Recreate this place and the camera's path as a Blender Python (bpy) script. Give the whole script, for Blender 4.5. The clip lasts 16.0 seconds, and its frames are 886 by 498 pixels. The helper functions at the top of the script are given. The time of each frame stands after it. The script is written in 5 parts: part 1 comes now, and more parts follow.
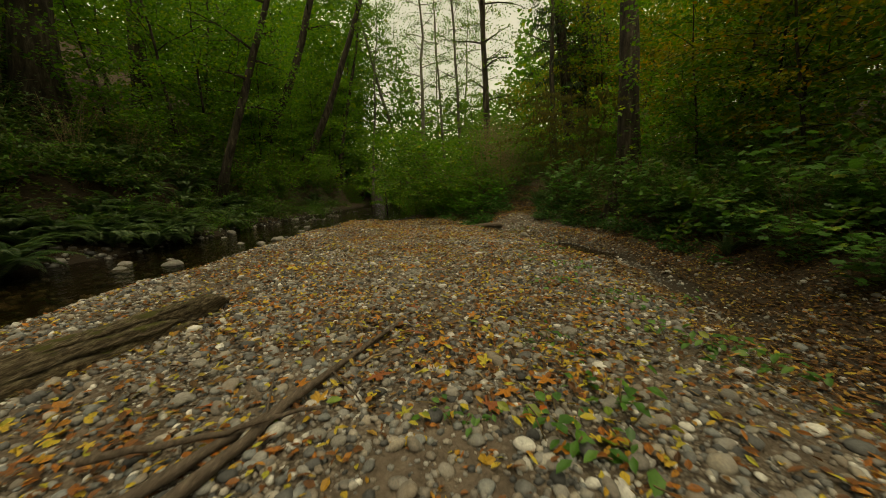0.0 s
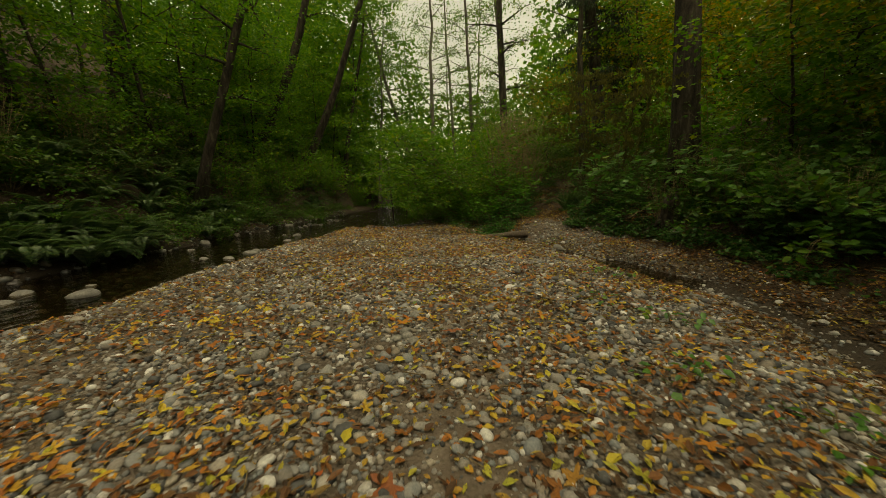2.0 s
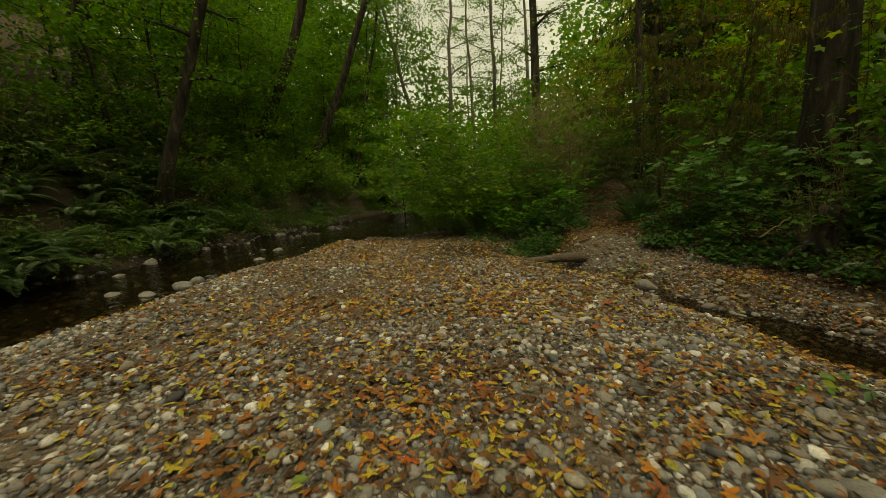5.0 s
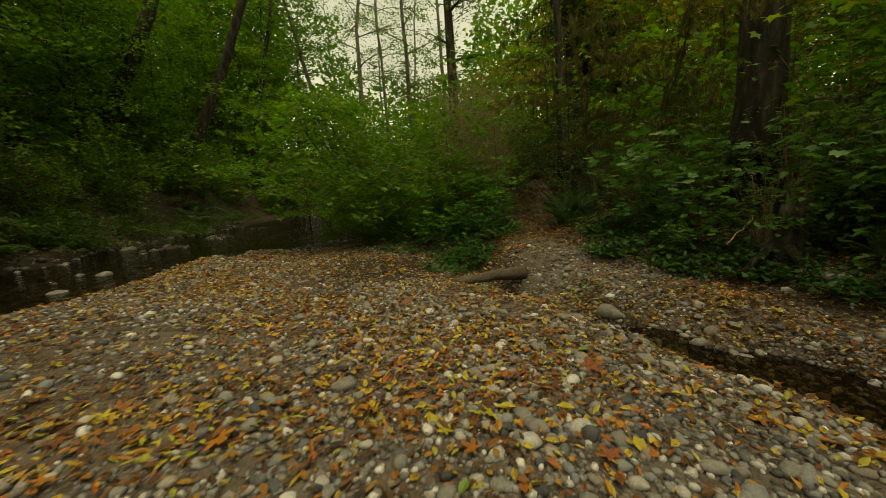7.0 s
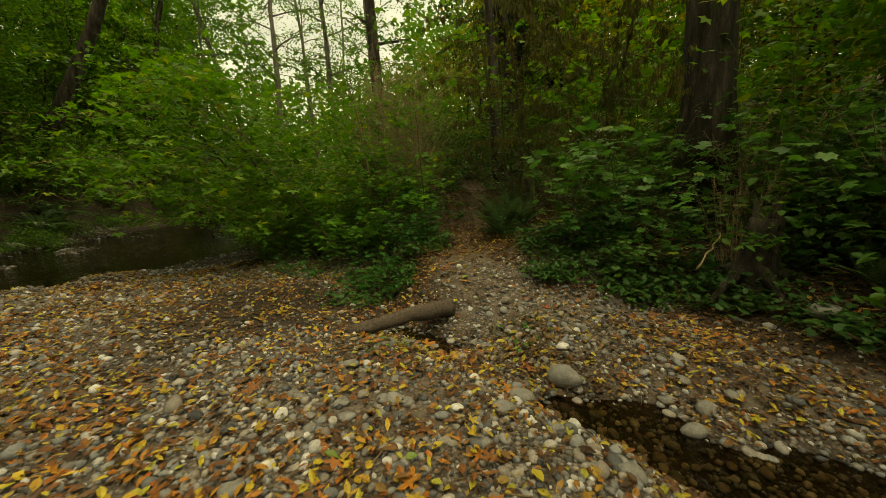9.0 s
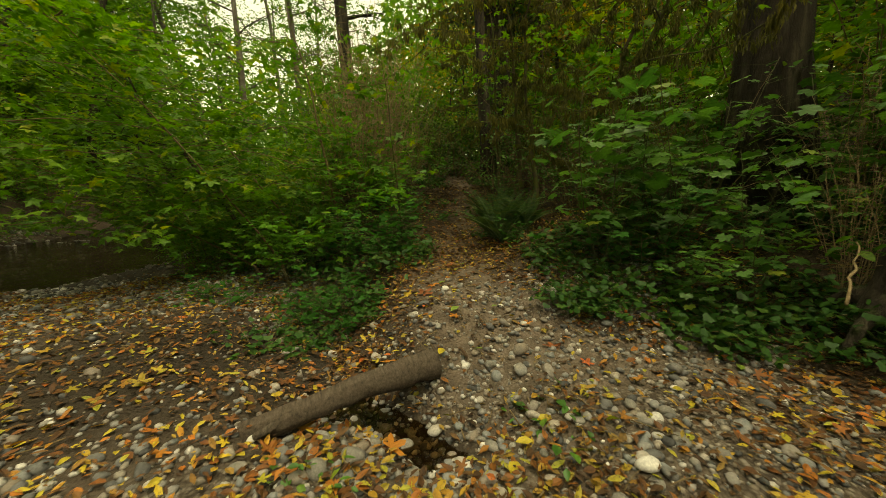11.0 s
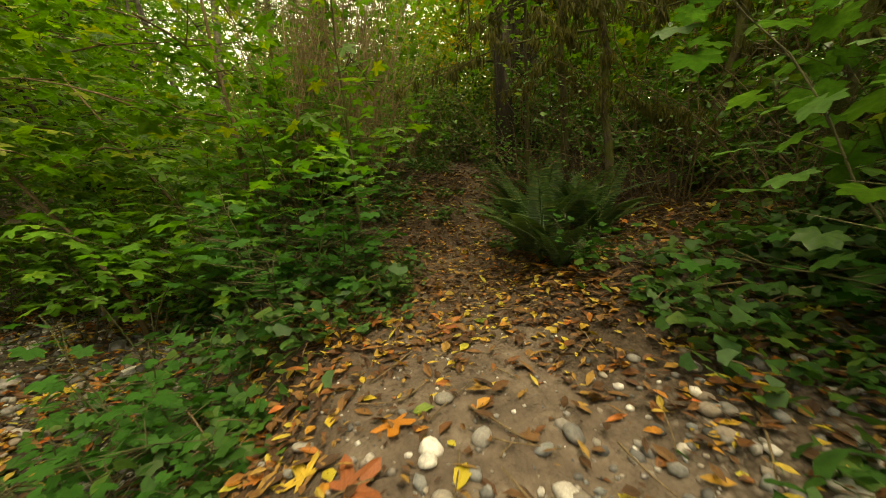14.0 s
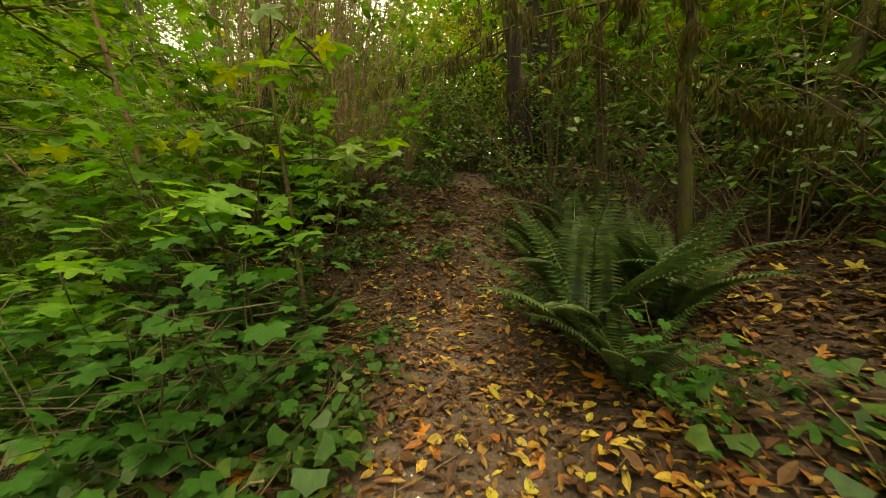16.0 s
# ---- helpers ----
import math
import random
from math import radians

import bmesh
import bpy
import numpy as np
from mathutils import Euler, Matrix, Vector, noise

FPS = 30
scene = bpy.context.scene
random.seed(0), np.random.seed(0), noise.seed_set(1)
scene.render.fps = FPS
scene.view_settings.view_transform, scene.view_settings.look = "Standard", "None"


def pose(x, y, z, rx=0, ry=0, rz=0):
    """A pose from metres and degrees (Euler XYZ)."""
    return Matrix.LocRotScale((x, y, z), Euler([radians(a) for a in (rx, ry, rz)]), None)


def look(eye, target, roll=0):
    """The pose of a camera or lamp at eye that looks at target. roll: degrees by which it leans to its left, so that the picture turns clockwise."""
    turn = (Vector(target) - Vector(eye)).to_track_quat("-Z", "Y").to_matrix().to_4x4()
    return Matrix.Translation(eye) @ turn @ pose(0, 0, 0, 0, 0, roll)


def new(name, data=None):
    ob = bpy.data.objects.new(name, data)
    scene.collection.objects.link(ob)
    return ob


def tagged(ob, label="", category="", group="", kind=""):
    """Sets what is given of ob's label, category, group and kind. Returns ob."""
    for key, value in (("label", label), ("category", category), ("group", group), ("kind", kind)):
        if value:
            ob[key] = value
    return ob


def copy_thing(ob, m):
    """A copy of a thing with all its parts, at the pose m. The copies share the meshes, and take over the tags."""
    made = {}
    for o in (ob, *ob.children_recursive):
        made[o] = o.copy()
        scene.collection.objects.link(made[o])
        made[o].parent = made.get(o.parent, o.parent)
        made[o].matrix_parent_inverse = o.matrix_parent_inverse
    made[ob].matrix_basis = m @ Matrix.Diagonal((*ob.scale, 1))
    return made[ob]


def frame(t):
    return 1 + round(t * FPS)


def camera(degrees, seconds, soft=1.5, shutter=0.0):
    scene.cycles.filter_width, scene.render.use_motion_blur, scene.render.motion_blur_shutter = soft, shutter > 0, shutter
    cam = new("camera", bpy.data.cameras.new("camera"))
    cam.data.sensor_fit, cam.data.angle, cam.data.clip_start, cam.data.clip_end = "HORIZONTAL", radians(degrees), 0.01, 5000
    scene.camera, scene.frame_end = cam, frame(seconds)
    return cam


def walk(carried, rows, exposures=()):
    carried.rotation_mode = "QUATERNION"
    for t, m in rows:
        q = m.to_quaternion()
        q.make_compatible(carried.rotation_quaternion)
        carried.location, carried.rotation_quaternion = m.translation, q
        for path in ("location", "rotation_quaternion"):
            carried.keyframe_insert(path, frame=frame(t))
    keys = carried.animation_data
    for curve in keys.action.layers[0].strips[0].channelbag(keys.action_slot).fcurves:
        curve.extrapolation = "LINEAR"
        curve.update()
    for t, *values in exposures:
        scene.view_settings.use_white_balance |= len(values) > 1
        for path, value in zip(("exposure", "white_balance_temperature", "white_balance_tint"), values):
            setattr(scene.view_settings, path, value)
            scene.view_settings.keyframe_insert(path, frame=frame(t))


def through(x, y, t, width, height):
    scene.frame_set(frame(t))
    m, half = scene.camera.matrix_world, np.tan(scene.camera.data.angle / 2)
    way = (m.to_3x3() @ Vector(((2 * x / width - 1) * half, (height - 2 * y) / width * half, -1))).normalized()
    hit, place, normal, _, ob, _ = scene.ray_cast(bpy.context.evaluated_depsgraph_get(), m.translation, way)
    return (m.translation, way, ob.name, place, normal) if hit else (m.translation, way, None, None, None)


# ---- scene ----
cam = camera(102.5, 16.0, 0.8, 0.25)
METRES, EYE, TILT, LEAN, TURN = 16.667, 1.5, 0.0, 0.0, 0.0
ROWS = [
    (0.0, 0.0, 0.0, 0.0, -0.04, -9.3, 0.26),
    (0.5, -0.0017, 0.0431, 0.0013, 0.52, -9.25, 0.4),
    (1.0, 0.0005, 0.0824, 0.0043, 1.41, -9.18, 0.46),
    (1.5, -0.0039, 0.1232, 0.0018, 1.55, -9.21, 0.36),
    (2.0, -0.0027, 0.1627, -0.0003, 1.6, -8.99, 0.5),
    (2.5, -0.0045, 0.2004, -0.0019, 2.3, -8.99, 0.32),
    (3.0, -0.0083, 0.2382, 0.001, 3.6, -8.77, 0.43),
    (3.5, -0.008, 0.2753, 0.0045, 4.84, -8.77, 0.55),
    (6.0, -0.0105, 0.4469, -0.0007, 3.83, -8.64, 1.02),
    (6.5, -0.0042, 0.4803, -0.005, -1.61, -8.75, 0.82),
    (7.0, 0.0033, 0.5123, -0.0004, -8.27, -8.43, 0.69),
    (7.5, 0.0183, 0.5365, 0.0047, -13.14, -8.42, 0.78),
    (8.0, 0.0274, 0.562, 0.003, -16.26, -8.72, 0.54),
    (8.5, 0.0394, 0.5851, 0.0037, -17.3, -8.7, 0.73),
    (9.0, 0.0528, 0.6094, 0.0081, -17.89, -8.76, 0.51),
    (11.5, 0.0973, 0.7406, -0.0034, -21.15, -8.55, 0.38),
    (12.0, 0.1058, 0.7662, -0.0075, -21.36, -8.76, 0.16),
    (12.5, 0.1167, 0.7972, -0.0086, -21.84, -8.77, 0.3),
    (13.0, 0.1295, 0.8256, -0.0104, -22.13, -8.77, 0.27),
    (13.5, 0.142, 0.855, -0.0138, -21.34, -8.79, 0.35),
    (14.0, 0.158, 0.881, -0.0112, -19.78, -8.61, 0.58),
    (14.5, 0.1698, 0.8991, -0.004, -18.08, -8.38, 0.26),
    (15.0, 0.1746, 0.9187, -0.0008, -17.96, -8.34, 0.19),
    (15.5, 0.1845, 0.9347, 0.0034, -18.35, -8.44, 0.37),
    (16.0, 0.1902, 0.9504, 0.0073, -18.48, -8.44, 0.13),
]
EXPOSURES = [(0.0, -0.95, 9000, 2), (6.5, -0.9, 9200, -2), (9.0, -0.55, 9400, -3), (12.5, 0.05, 9500, 1), (16.0, 0.6, 9400, 13)]
walk(cam, [(t, pose(0, 0, EYE, TILT, LEAN, TURN) @ pose(METRES * x, METRES * y, METRES * z, 90 + pitch, roll, yaw)) for t, x, y, z, yaw, pitch, roll in ROWS],
     EXPOSURES)

# ---- world and light ----
world = bpy.data.worlds.new("world")
scene.world = world
world.use_nodes = True
wn, wl = world.node_tree.nodes, world.node_tree.links
wn.clear()
sky = wn.new("ShaderNodeTexSky")
sky.sky_type, sky.sun_disc = "NISHITA", False
sky.sun_elevation, sky.sun_rotation = radians(76), radians(170.5)
sky.air_density, sky.dust_density, sky.ozone_density = 1.0, 4.0, 1.0
pale = wn.new("ShaderNodeHueSaturation")
pale.inputs["Saturation"].default_value, pale.inputs["Value"].default_value = 0.25, 3.2
warm = wn.new("ShaderNodeMix")
warm.data_type, warm.blend_type = "RGBA", "MULTIPLY"
warm.inputs["Factor"].default_value = 1.0
warm.inputs["B"].default_value = (1.0, 0.97, 0.84, 1)
back = wn.new("ShaderNodeBackground")
back.inputs["Strength"].default_value = 0.15
wout = wn.new("ShaderNodeOutputWorld")
wl.new(sky.outputs["Color"], pale.inputs["Color"])
wl.new(pale.outputs["Color"], warm.inputs["A"])
wl.new(warm.outputs["Result"], back.inputs["Color"])
wl.new(back.outputs["Background"], wout.inputs["Surface"])

sun = new("sun", bpy.data.lights.new("sun", "SUN"))
sun.data.energy, sun.data.angle, sun.data.color = 0.5, radians(60), (1.0, 0.94, 0.8)
sun.matrix_world = look((1.07, 1.57, 26), (0, 8, 0))


# ---- materials ----
def nodes_of(name):
    m = bpy.data.materials.new(name)
    m.use_nodes = True
    m.node_tree.nodes.clear()
    return m, m.node_tree.nodes, m.node_tree.links


def node(ns, kind, **inputs):
    n = ns.new("ShaderNode" + kind)
    for k, v in inputs.items():
        n.inputs[k.replace("_", " ")].default_value = v
    return n


def ramp(ns, stops):
    r = ns.new("ShaderNodeValToRGB")
    e = r.color_ramp.elements
    while len(e) < len(stops):
        e.new(0.5)
    for el, (p, c) in zip(e, stops):
        el.position, el.color = p, (*c, 1)
    return r


def mixc(ns, ls, fac, a, b, blend="MIX"):
    m = ns.new("ShaderNodeMix")
    m.data_type, m.blend_type = "RGBA", blend
    for key, v in (("Factor", fac), ("A", a), ("B", b)):
        if hasattr(v, "links"):
            ls.new(v, m.inputs[key])
        elif key == "Factor":
            m.inputs[key].default_value = v
        else:
            m.inputs[key].default_value = (*v, 1)
    return m.outputs["Result"]


def leaf_material(name, stops, through=0.35, rough=0.5, spots=0.0, spec=0.3):
    """Thin leaves: each one takes its own shade out of the stops, with veins of darker and lighter tissue."""
    m, ns, ls = nodes_of(name)
    geo = ns.new("ShaderNodeNewGeometry")
    col = ramp(ns, stops)
    ls.new(geo.outputs["Random Per Island"], col.inputs["Fac"])
    co = ns.new("ShaderNodeTexCoord")
    n1 = node(ns, "TexNoise", Scale=38.0, Detail=3.0)
    n2 = node(ns, "TexNoise", Scale=0.55, Detail=2.0)
    ls.new(co.outputs["Object"], n1.inputs["Vector"])
    ls.new(co.outputs["Object"], n2.inputs["Vector"])
    r1 = ramp(ns, [(0.3, (0.7, 0.7, 0.66)), (0.7, (1.12, 1.1, 1.0))])
    ls.new(n1.outputs["Fac"], r1.inputs["Fac"])
    r2 = ramp(ns, [(0.35, (0.75, 0.8, 0.8)), (0.65, (1.2, 1.12, 0.95))])
    ls.new(n2.outputs["Fac"], r2.inputs["Fac"])
    c = mixc(ns, ls, 1.0, col.outputs["Color"], r1.outputs["Color"], "MULTIPLY")
    c = mixc(ns, ls, 1.0, c, r2.outputs["Color"], "MULTIPLY")
    if spots:
        n3 = node(ns, "TexNoise", Scale=70.0, Detail=2.0)
        ls.new(co.outputs["Object"], n3.inputs["Vector"])
        r3 = ramp(ns, [(0.6, (0, 0, 0)), (0.68, (spots, spots, spots))])
        ls.new(n3.outputs["Fac"], r3.inputs["Fac"])
        c = mixc(ns, ls, r3.outputs["Color"], c, (0.07, 0.035, 0.015))
    p = node(ns, "BsdfPrincipled", Roughness=rough)
    p.inputs["Specular IOR Level"].default_value = spec
    ls.new(c, p.inputs["Base Color"])
    t = ns.new("ShaderNodeBsdfTranslucent")
    tc = mixc(ns, ls, 1.0, c, (1.18, 1.28, 0.78), "MULTIPLY")
    ls.new(tc, t.inputs["Color"])
    mx = node(ns, "MixShader", Fac=through)
    ls.new(p.outputs[0], mx.inputs[1])
    ls.new(t.outputs[0], mx.inputs[2])
    out = ns.new("ShaderNodeOutputMaterial")
    ls.new(mx.outputs[0], out.inputs["Surface"])
    return m


def solid_material(name, stops, scale, rough=0.85, bump=0.4, dist=0.02, stretch=(1, 1, 1), moss=None, island=False, spec=0.3, fine=6.0):
    """Bark, wood, stone and soil: two scales of noise, with relief, and moss on the upper sides if wanted."""
    m, ns, ls = nodes_of(name)
    co = ns.new("ShaderNodeTexCoord")
    mp = node(ns, "Mapping", Scale=stretch)
    ls.new(co.outputs["Object"], mp.inputs["Vector"])
    n1 = node(ns, "TexNoise", Scale=scale, Detail=6.0, Roughness=0.65)
    n2 = node(ns, "TexNoise", Scale=scale * fine, Detail=4.0, Roughness=0.7)
    for n in (n1, n2):
        ls.new(mp.outputs[0], n.inputs["Vector"])
    col = ramp(ns, stops)
    geo = ns.new("ShaderNodeNewGeometry")
    if island:
        add = ns.new("ShaderNodeMath")
        add.operation = "MULTIPLY_ADD"
        add.inputs[1].default_value, add.inputs[2].default_value = 0.3, -0.15
        ls.new(n1.outputs["Fac"], add.inputs[0])
        ad2 = ns.new("ShaderNodeMath")
        ls.new(add.outputs[0], ad2.inputs[0])
        ls.new(geo.outputs["Random Per Island"], ad2.inputs[1])
        ls.new(ad2.outputs[0], col.inputs["Fac"])
    else:
        ls.new(n1.outputs["Fac"], col.inputs["Fac"])
    r2 = ramp(ns, [(0.3, (0.62, 0.62, 0.62)), (0.72, (1.15, 1.15, 1.12))])
    ls.new(n2.outputs["Fac"], r2.inputs["Fac"])
    c = mixc(ns, ls, 1.0, col.outputs["Color"], r2.outputs["Color"], "MULTIPLY")
    if moss:
        sep = ns.new("ShaderNodeSeparateXYZ")
        ls.new(geo.outputs["Normal"], sep.inputs[0])
        n3 = node(ns, "TexNoise", Scale=scale * 0.7, Detail=5.0)
        ls.new(co.outputs["Object"], n3.inputs["Vector"])
        ad = ns.new("ShaderNodeMath")
        ad.operation = "MULTIPLY_ADD"
        ad.inputs[1].default_value = 0.3
        ls.new(sep.outputs["Z"], ad.inputs[0])
        ls.new(n3.outputs["Fac"], ad.inputs[2])
        r3 = ramp(ns, [(moss[0], (0, 0, 0)), (moss[0] + 0.12, (1, 1, 1))])
        ls.new(ad.outputs[0], r3.inputs["Fac"])
        c = mixc(ns, ls, r3.outputs["Color"], c, moss[1])
    p = node(ns, "BsdfPrincipled", Roughness=rough)
    p.inputs["Specular IOR Level"].default_value = spec
    ls.new(c, p.inputs["Base Color"])
    sm = ns.new("ShaderNodeMath")
    ls.new(n1.outputs["Fac"], sm.inputs[0])
    ls.new(n2.outputs["Fac"], sm.inputs[1])
    b = node(ns, "Bump", Strength=bump, Distance=dist)
    ls.new(sm.outputs[0], b.inputs["Height"])
    ls.new(b.outputs[0], p.inputs["Normal"])
    out = ns.new("ShaderNodeOutputMaterial")
    ls.new(p.outputs[0], out.inputs["Surface"])
    return m


def ground_material():
    """Fine gravel, trodden earth and forest soil, by three masks that lie on the ground's mesh."""
    m, ns, ls = nodes_of("ground_soil")
    co = ns.new("ShaderNodeTexCoord")
    zone = ns.new("ShaderNodeVertexColor")
    zone.layer_name = "zones"
    sep = ns.new("ShaderNodeSeparateColor")
    ls.new(zone.outputs["Color"], sep.inputs[0])
    warp = node(ns, "TexNoise", Scale=9.0, Detail=2.0)
    ls.new(co.outputs["Object"], warp.inputs["Vector"])
    wv = ns.new("ShaderNodeVectorMath")
    wv.operation = "MULTIPLY_ADD"
    wv.inputs[1].default_value = (0.05, 0.05, 0.05)
    ls.new(warp.outputs["Color"], wv.inputs[0])
    ls.new(co.outputs["Object"], wv.inputs[2])
    v1 = node(ns, "TexVoronoi", Scale=38.0)
    v2 = node(ns, "TexVoronoi", Scale=90.0)
    for v in (v1, v2):
        ls.new(wv.outputs[0], v.inputs["Vector"])
    s1 = ns.new("ShaderNodeSeparateColor")
    ls.new(v1.outputs["Color"], s1.inputs[0])
    pebble = ramp(ns, [(0.0, (0.045, 0.035, 0.026)), (0.35, (0.1, 0.08, 0.06)), (0.7, (0.17, 0.145, 0.115)), (1.0, (0.3, 0.275, 0.235))])
    ls.new(s1.outputs[0], pebble.inputs["Fac"])
    edge = ramp(ns, [(0.25, (1, 1, 1)), (0.75, (0.28, 0.25, 0.22))])
    ls.new(v1.outputs["Distance"], edge.inputs["Fac"])
    gravel = mixc(ns, ls, 1.0, pebble.outputs["Color"], edge.outputs["Color"], "MULTIPLY")
    n1 = node(ns, "TexNoise", Scale=5.0, Detail=7.0, Roughness=0.7)
    n2 = node(ns, "TexNoise", Scale=46.0, Detail=5.0, Roughness=0.7)
    n3 = node(ns, "TexNoise", Scale=0.9, Detail=3.0)
    for n in (n1, n2, n3):
        ls.new(co.outputs["Object"], n.inputs["Vector"])
    dirt = ramp(ns, [(0.3, (0.055, 0.041, 0.03)), (0.55, (0.125, 0.097, 0.072)), (0.75, (0.205, 0.17, 0.132))])
    ls.new(n1.outputs["Fac"], dirt.inputs["Fac"])
    soil = ramp(ns, [(0.3, (0.018, 0.013, 0.009)), (0.5, (0.046, 0.032, 0.02)), (0.7, (0.09, 0.06, 0.036))])
    ls.new(n2.outputs["Fac"], soil.inputs["Fac"])
    patch = ramp(ns, [(0.4, (0.15, 0.15, 0.15)), (0.58, (0.85, 0.85, 0.85))])
    ls.new(n3.outputs["Fac"], patch.inputs["Fac"])
    gravel = mixc(ns, ls, patch.outputs["Color"], gravel, dirt.outputs["Color"])
    c = mixc(ns, ls, sep.outputs[0], soil.outputs["Color"], gravel)
    c = mixc(ns, ls, sep.outputs[1], c, dirt.outputs["Color"])
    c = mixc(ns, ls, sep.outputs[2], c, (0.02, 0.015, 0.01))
    p = node(ns, "BsdfPrincipled", Roughness=0.9)
    p.inputs["Specular IOR Level"].default_value = 0.25
    ls.new(c, p.inputs["Base Color"])
    h = ns.new("ShaderNodeMath")
    h.operation = "MULTIPLY_ADD"
    h.inputs[1].default_value = -0.8
    ls.new(v1.outputs["Distance"], h.inputs[0])
    ls.new(n2.outputs["Fac"], h.inputs[2])
    b = node(ns, "Bump", Strength=0.8, Distance=0.02)
    ls.new(h.outputs[0], b.inputs["Height"])
    ls.new(b.outputs[0], p.inputs["Normal"])
    out = ns.new("ShaderNodeOutputMaterial")
    ls.new(p.outputs[0], out.inputs["Surface"])
    return m


def water_material():
    m, ns, ls = nodes_of("creek_water")
    co = ns.new("ShaderNodeTexCoord")
    mp = node(ns, "Mapping", Scale=(1.6, 0.7, 1))
    ls.new(co.outputs["Object"], mp.inputs["Vector"])
    n1 = node(ns, "TexNoise", Scale=5.0, Detail=4.0)
    ls.new(mp.outputs[0], n1.inputs["Vector"])
    b = node(ns, "Bump", Strength=0.5, Distance=0.08)
    ls.new(n1.outputs["Fac"], b.inputs["Height"])
    f = node(ns, "Fresnel", IOR=1.33)
    ls.new(b.outputs[0], f.inputs["Normal"])
    t = ns.new("ShaderNodeBsdfTransparent")
    t.inputs["Color"].default_value = (0.42, 0.34, 0.22, 1)
    g = node(ns, "BsdfGlossy", Roughness=0.06)
    ls.new(b.outputs[0], g.inputs["Normal"])
    mx = ns.new("ShaderNodeMixShader")
    ls.new(f.outputs[0], mx.inputs[0])
    ls.new(t.outputs[0], mx.inputs[1])
    ls.new(g.outputs[0], mx.inputs[2])
    out = ns.new("ShaderNodeOutputMaterial")
    ls.new(mx.outputs[0], out.inputs["Surface"])
    return m


GREEN = [(0.0, (0.05, 0.135, 0.012)), (0.5, (0.085, 0.21, 0.016)), (0.85, (0.13, 0.26, 0.018)), (1.0, (0.25, 0.29, 0.022))]
mat_crown = leaf_material("maple_foliage", GREEN, 0.5)
mat_bright = leaf_material("alder_foliage", [(0.0, (0.065, 0.175, 0.016)), (0.5, (0.11, 0.25, 0.02)), (0.9, (0.17, 0.31, 0.025)), (1.0, (0.32, 0.34, 0.03))], 0.5)
mat_yellow = leaf_material("turning_foliage", [(0.0, (0.08, 0.15, 0.012)), (0.45, (0.18, 0.22, 0.016)), (0.8, (0.34, 0.28, 0.02)), (1.0, (0.45, 0.2, 0.02))], 0.48)
mat_moss_strand = leaf_material("hanging_moss", [(0.0, (0.06, 0.06, 0.012)), (0.6, (0.11, 0.11, 0.02)), (1.0, (0.16, 0.15, 0.03))], 0.3, 0.8)
# leaf greens darkened in the colour itself, for foliage standing in shade
mat_shaded = leaf_material("shade_toned_foliage", [(0.0, (0.025, 0.07, 0.012)), (0.6, (0.05, 0.11, 0.015)), (1.0, (0.09, 0.15, 0.02))], 0.3)
mat_needle = leaf_material("conifer_needles", [(0.0, (0.012, 0.03, 0.01)), (0.6, (0.025, 0.055, 0.015)), (1.0, (0.06, 0.085, 0.02))], 0.1)
mat_shrub = leaf_material("shrub_leaves", [(0.0, (0.045, 0.14, 0.026)), (0.5, (0.075, 0.2, 0.04)), (0.93, (0.115, 0.26, 0.05)), (1.0, (0.26, 0.3, 0.04))], 0.42, 0.42, 0.25, 0.5)
mat_shrub1 = leaf_material("large_shrub_leaf", [(0.0, (0.026, 0.115, 0.02)), (1.0, (0.046, 0.16, 0.028))], 0.42, 0.6, 0.15, 0.12)
mat_sapling = leaf_material("sapling_leaves", [(0.0, (0.06, 0.19, 0.02)), (0.6, (0.09, 0.25, 0.025)), (1.0, (0.15, 0.31, 0.03))], 0.45, 0.45, 0.15, 0.35)
mat_ivy = leaf_material("groundcover_leaves", [(0.0, (0.035, 0.1, 0.014)), (0.6, (0.065, 0.16, 0.02)), (1.0, (0.13, 0.2, 0.03))], 0.42, 0.5, 0.0, 0.2)
mat_cover = leaf_material("low_ivy_leaves", [(0.0, (0.022, 0.075, 0.016)), (0.6, (0.04, 0.115, 0.024)), (1.0, (0.08, 0.15, 0.03))], 0.32, 0.5, 0.0, 0.2)
mat_fern = leaf_material("fern_fronds", [(0.0, (0.035, 0.085, 0.026)), (0.6, (0.06, 0.13, 0.038)), (1.0, (0.12, 0.16, 0.045))], 0.25, 0.42, 0.0, 0.45)
mat_litter = leaf_material("fallen_leaves", [(0.0, (0.06, 0.028, 0.012)), (0.28, (0.16, 0.062, 0.018)), (0.5, (0.32, 0.115, 0.022)), (0.64, (0.36, 0.21, 0.035)), (0.8, (0.42, 0.33, 0.045)), (0.93, (0.3, 0.3, 0.045)), (1.0, (0.4, 0.09, 0.025))], 0.12, 0.6, 0.8)
mat_brown = leaf_material("dry_leaves", [(0.0, (0.035, 0.019, 0.01)), (0.4, (0.085, 0.043, 0.02)), (0.75, (0.17, 0.088, 0.032)), (0.93, (0.27, 0.17, 0.045)), (1.0, (0.38, 0.31, 0.06))], 0.1, 0.7, 0.8)
mat_bark = solid_material("dark_bark", [(0.32, (0.012, 0.009, 0.007)), (0.52, (0.05, 0.039, 0.027)), (0.7, (0.125, 0.105, 0.075))], 5.0, 0.92, 1.0, 0.05, (1, 1, 0.22), (0.62, (0.035, 0.045, 0.012)))
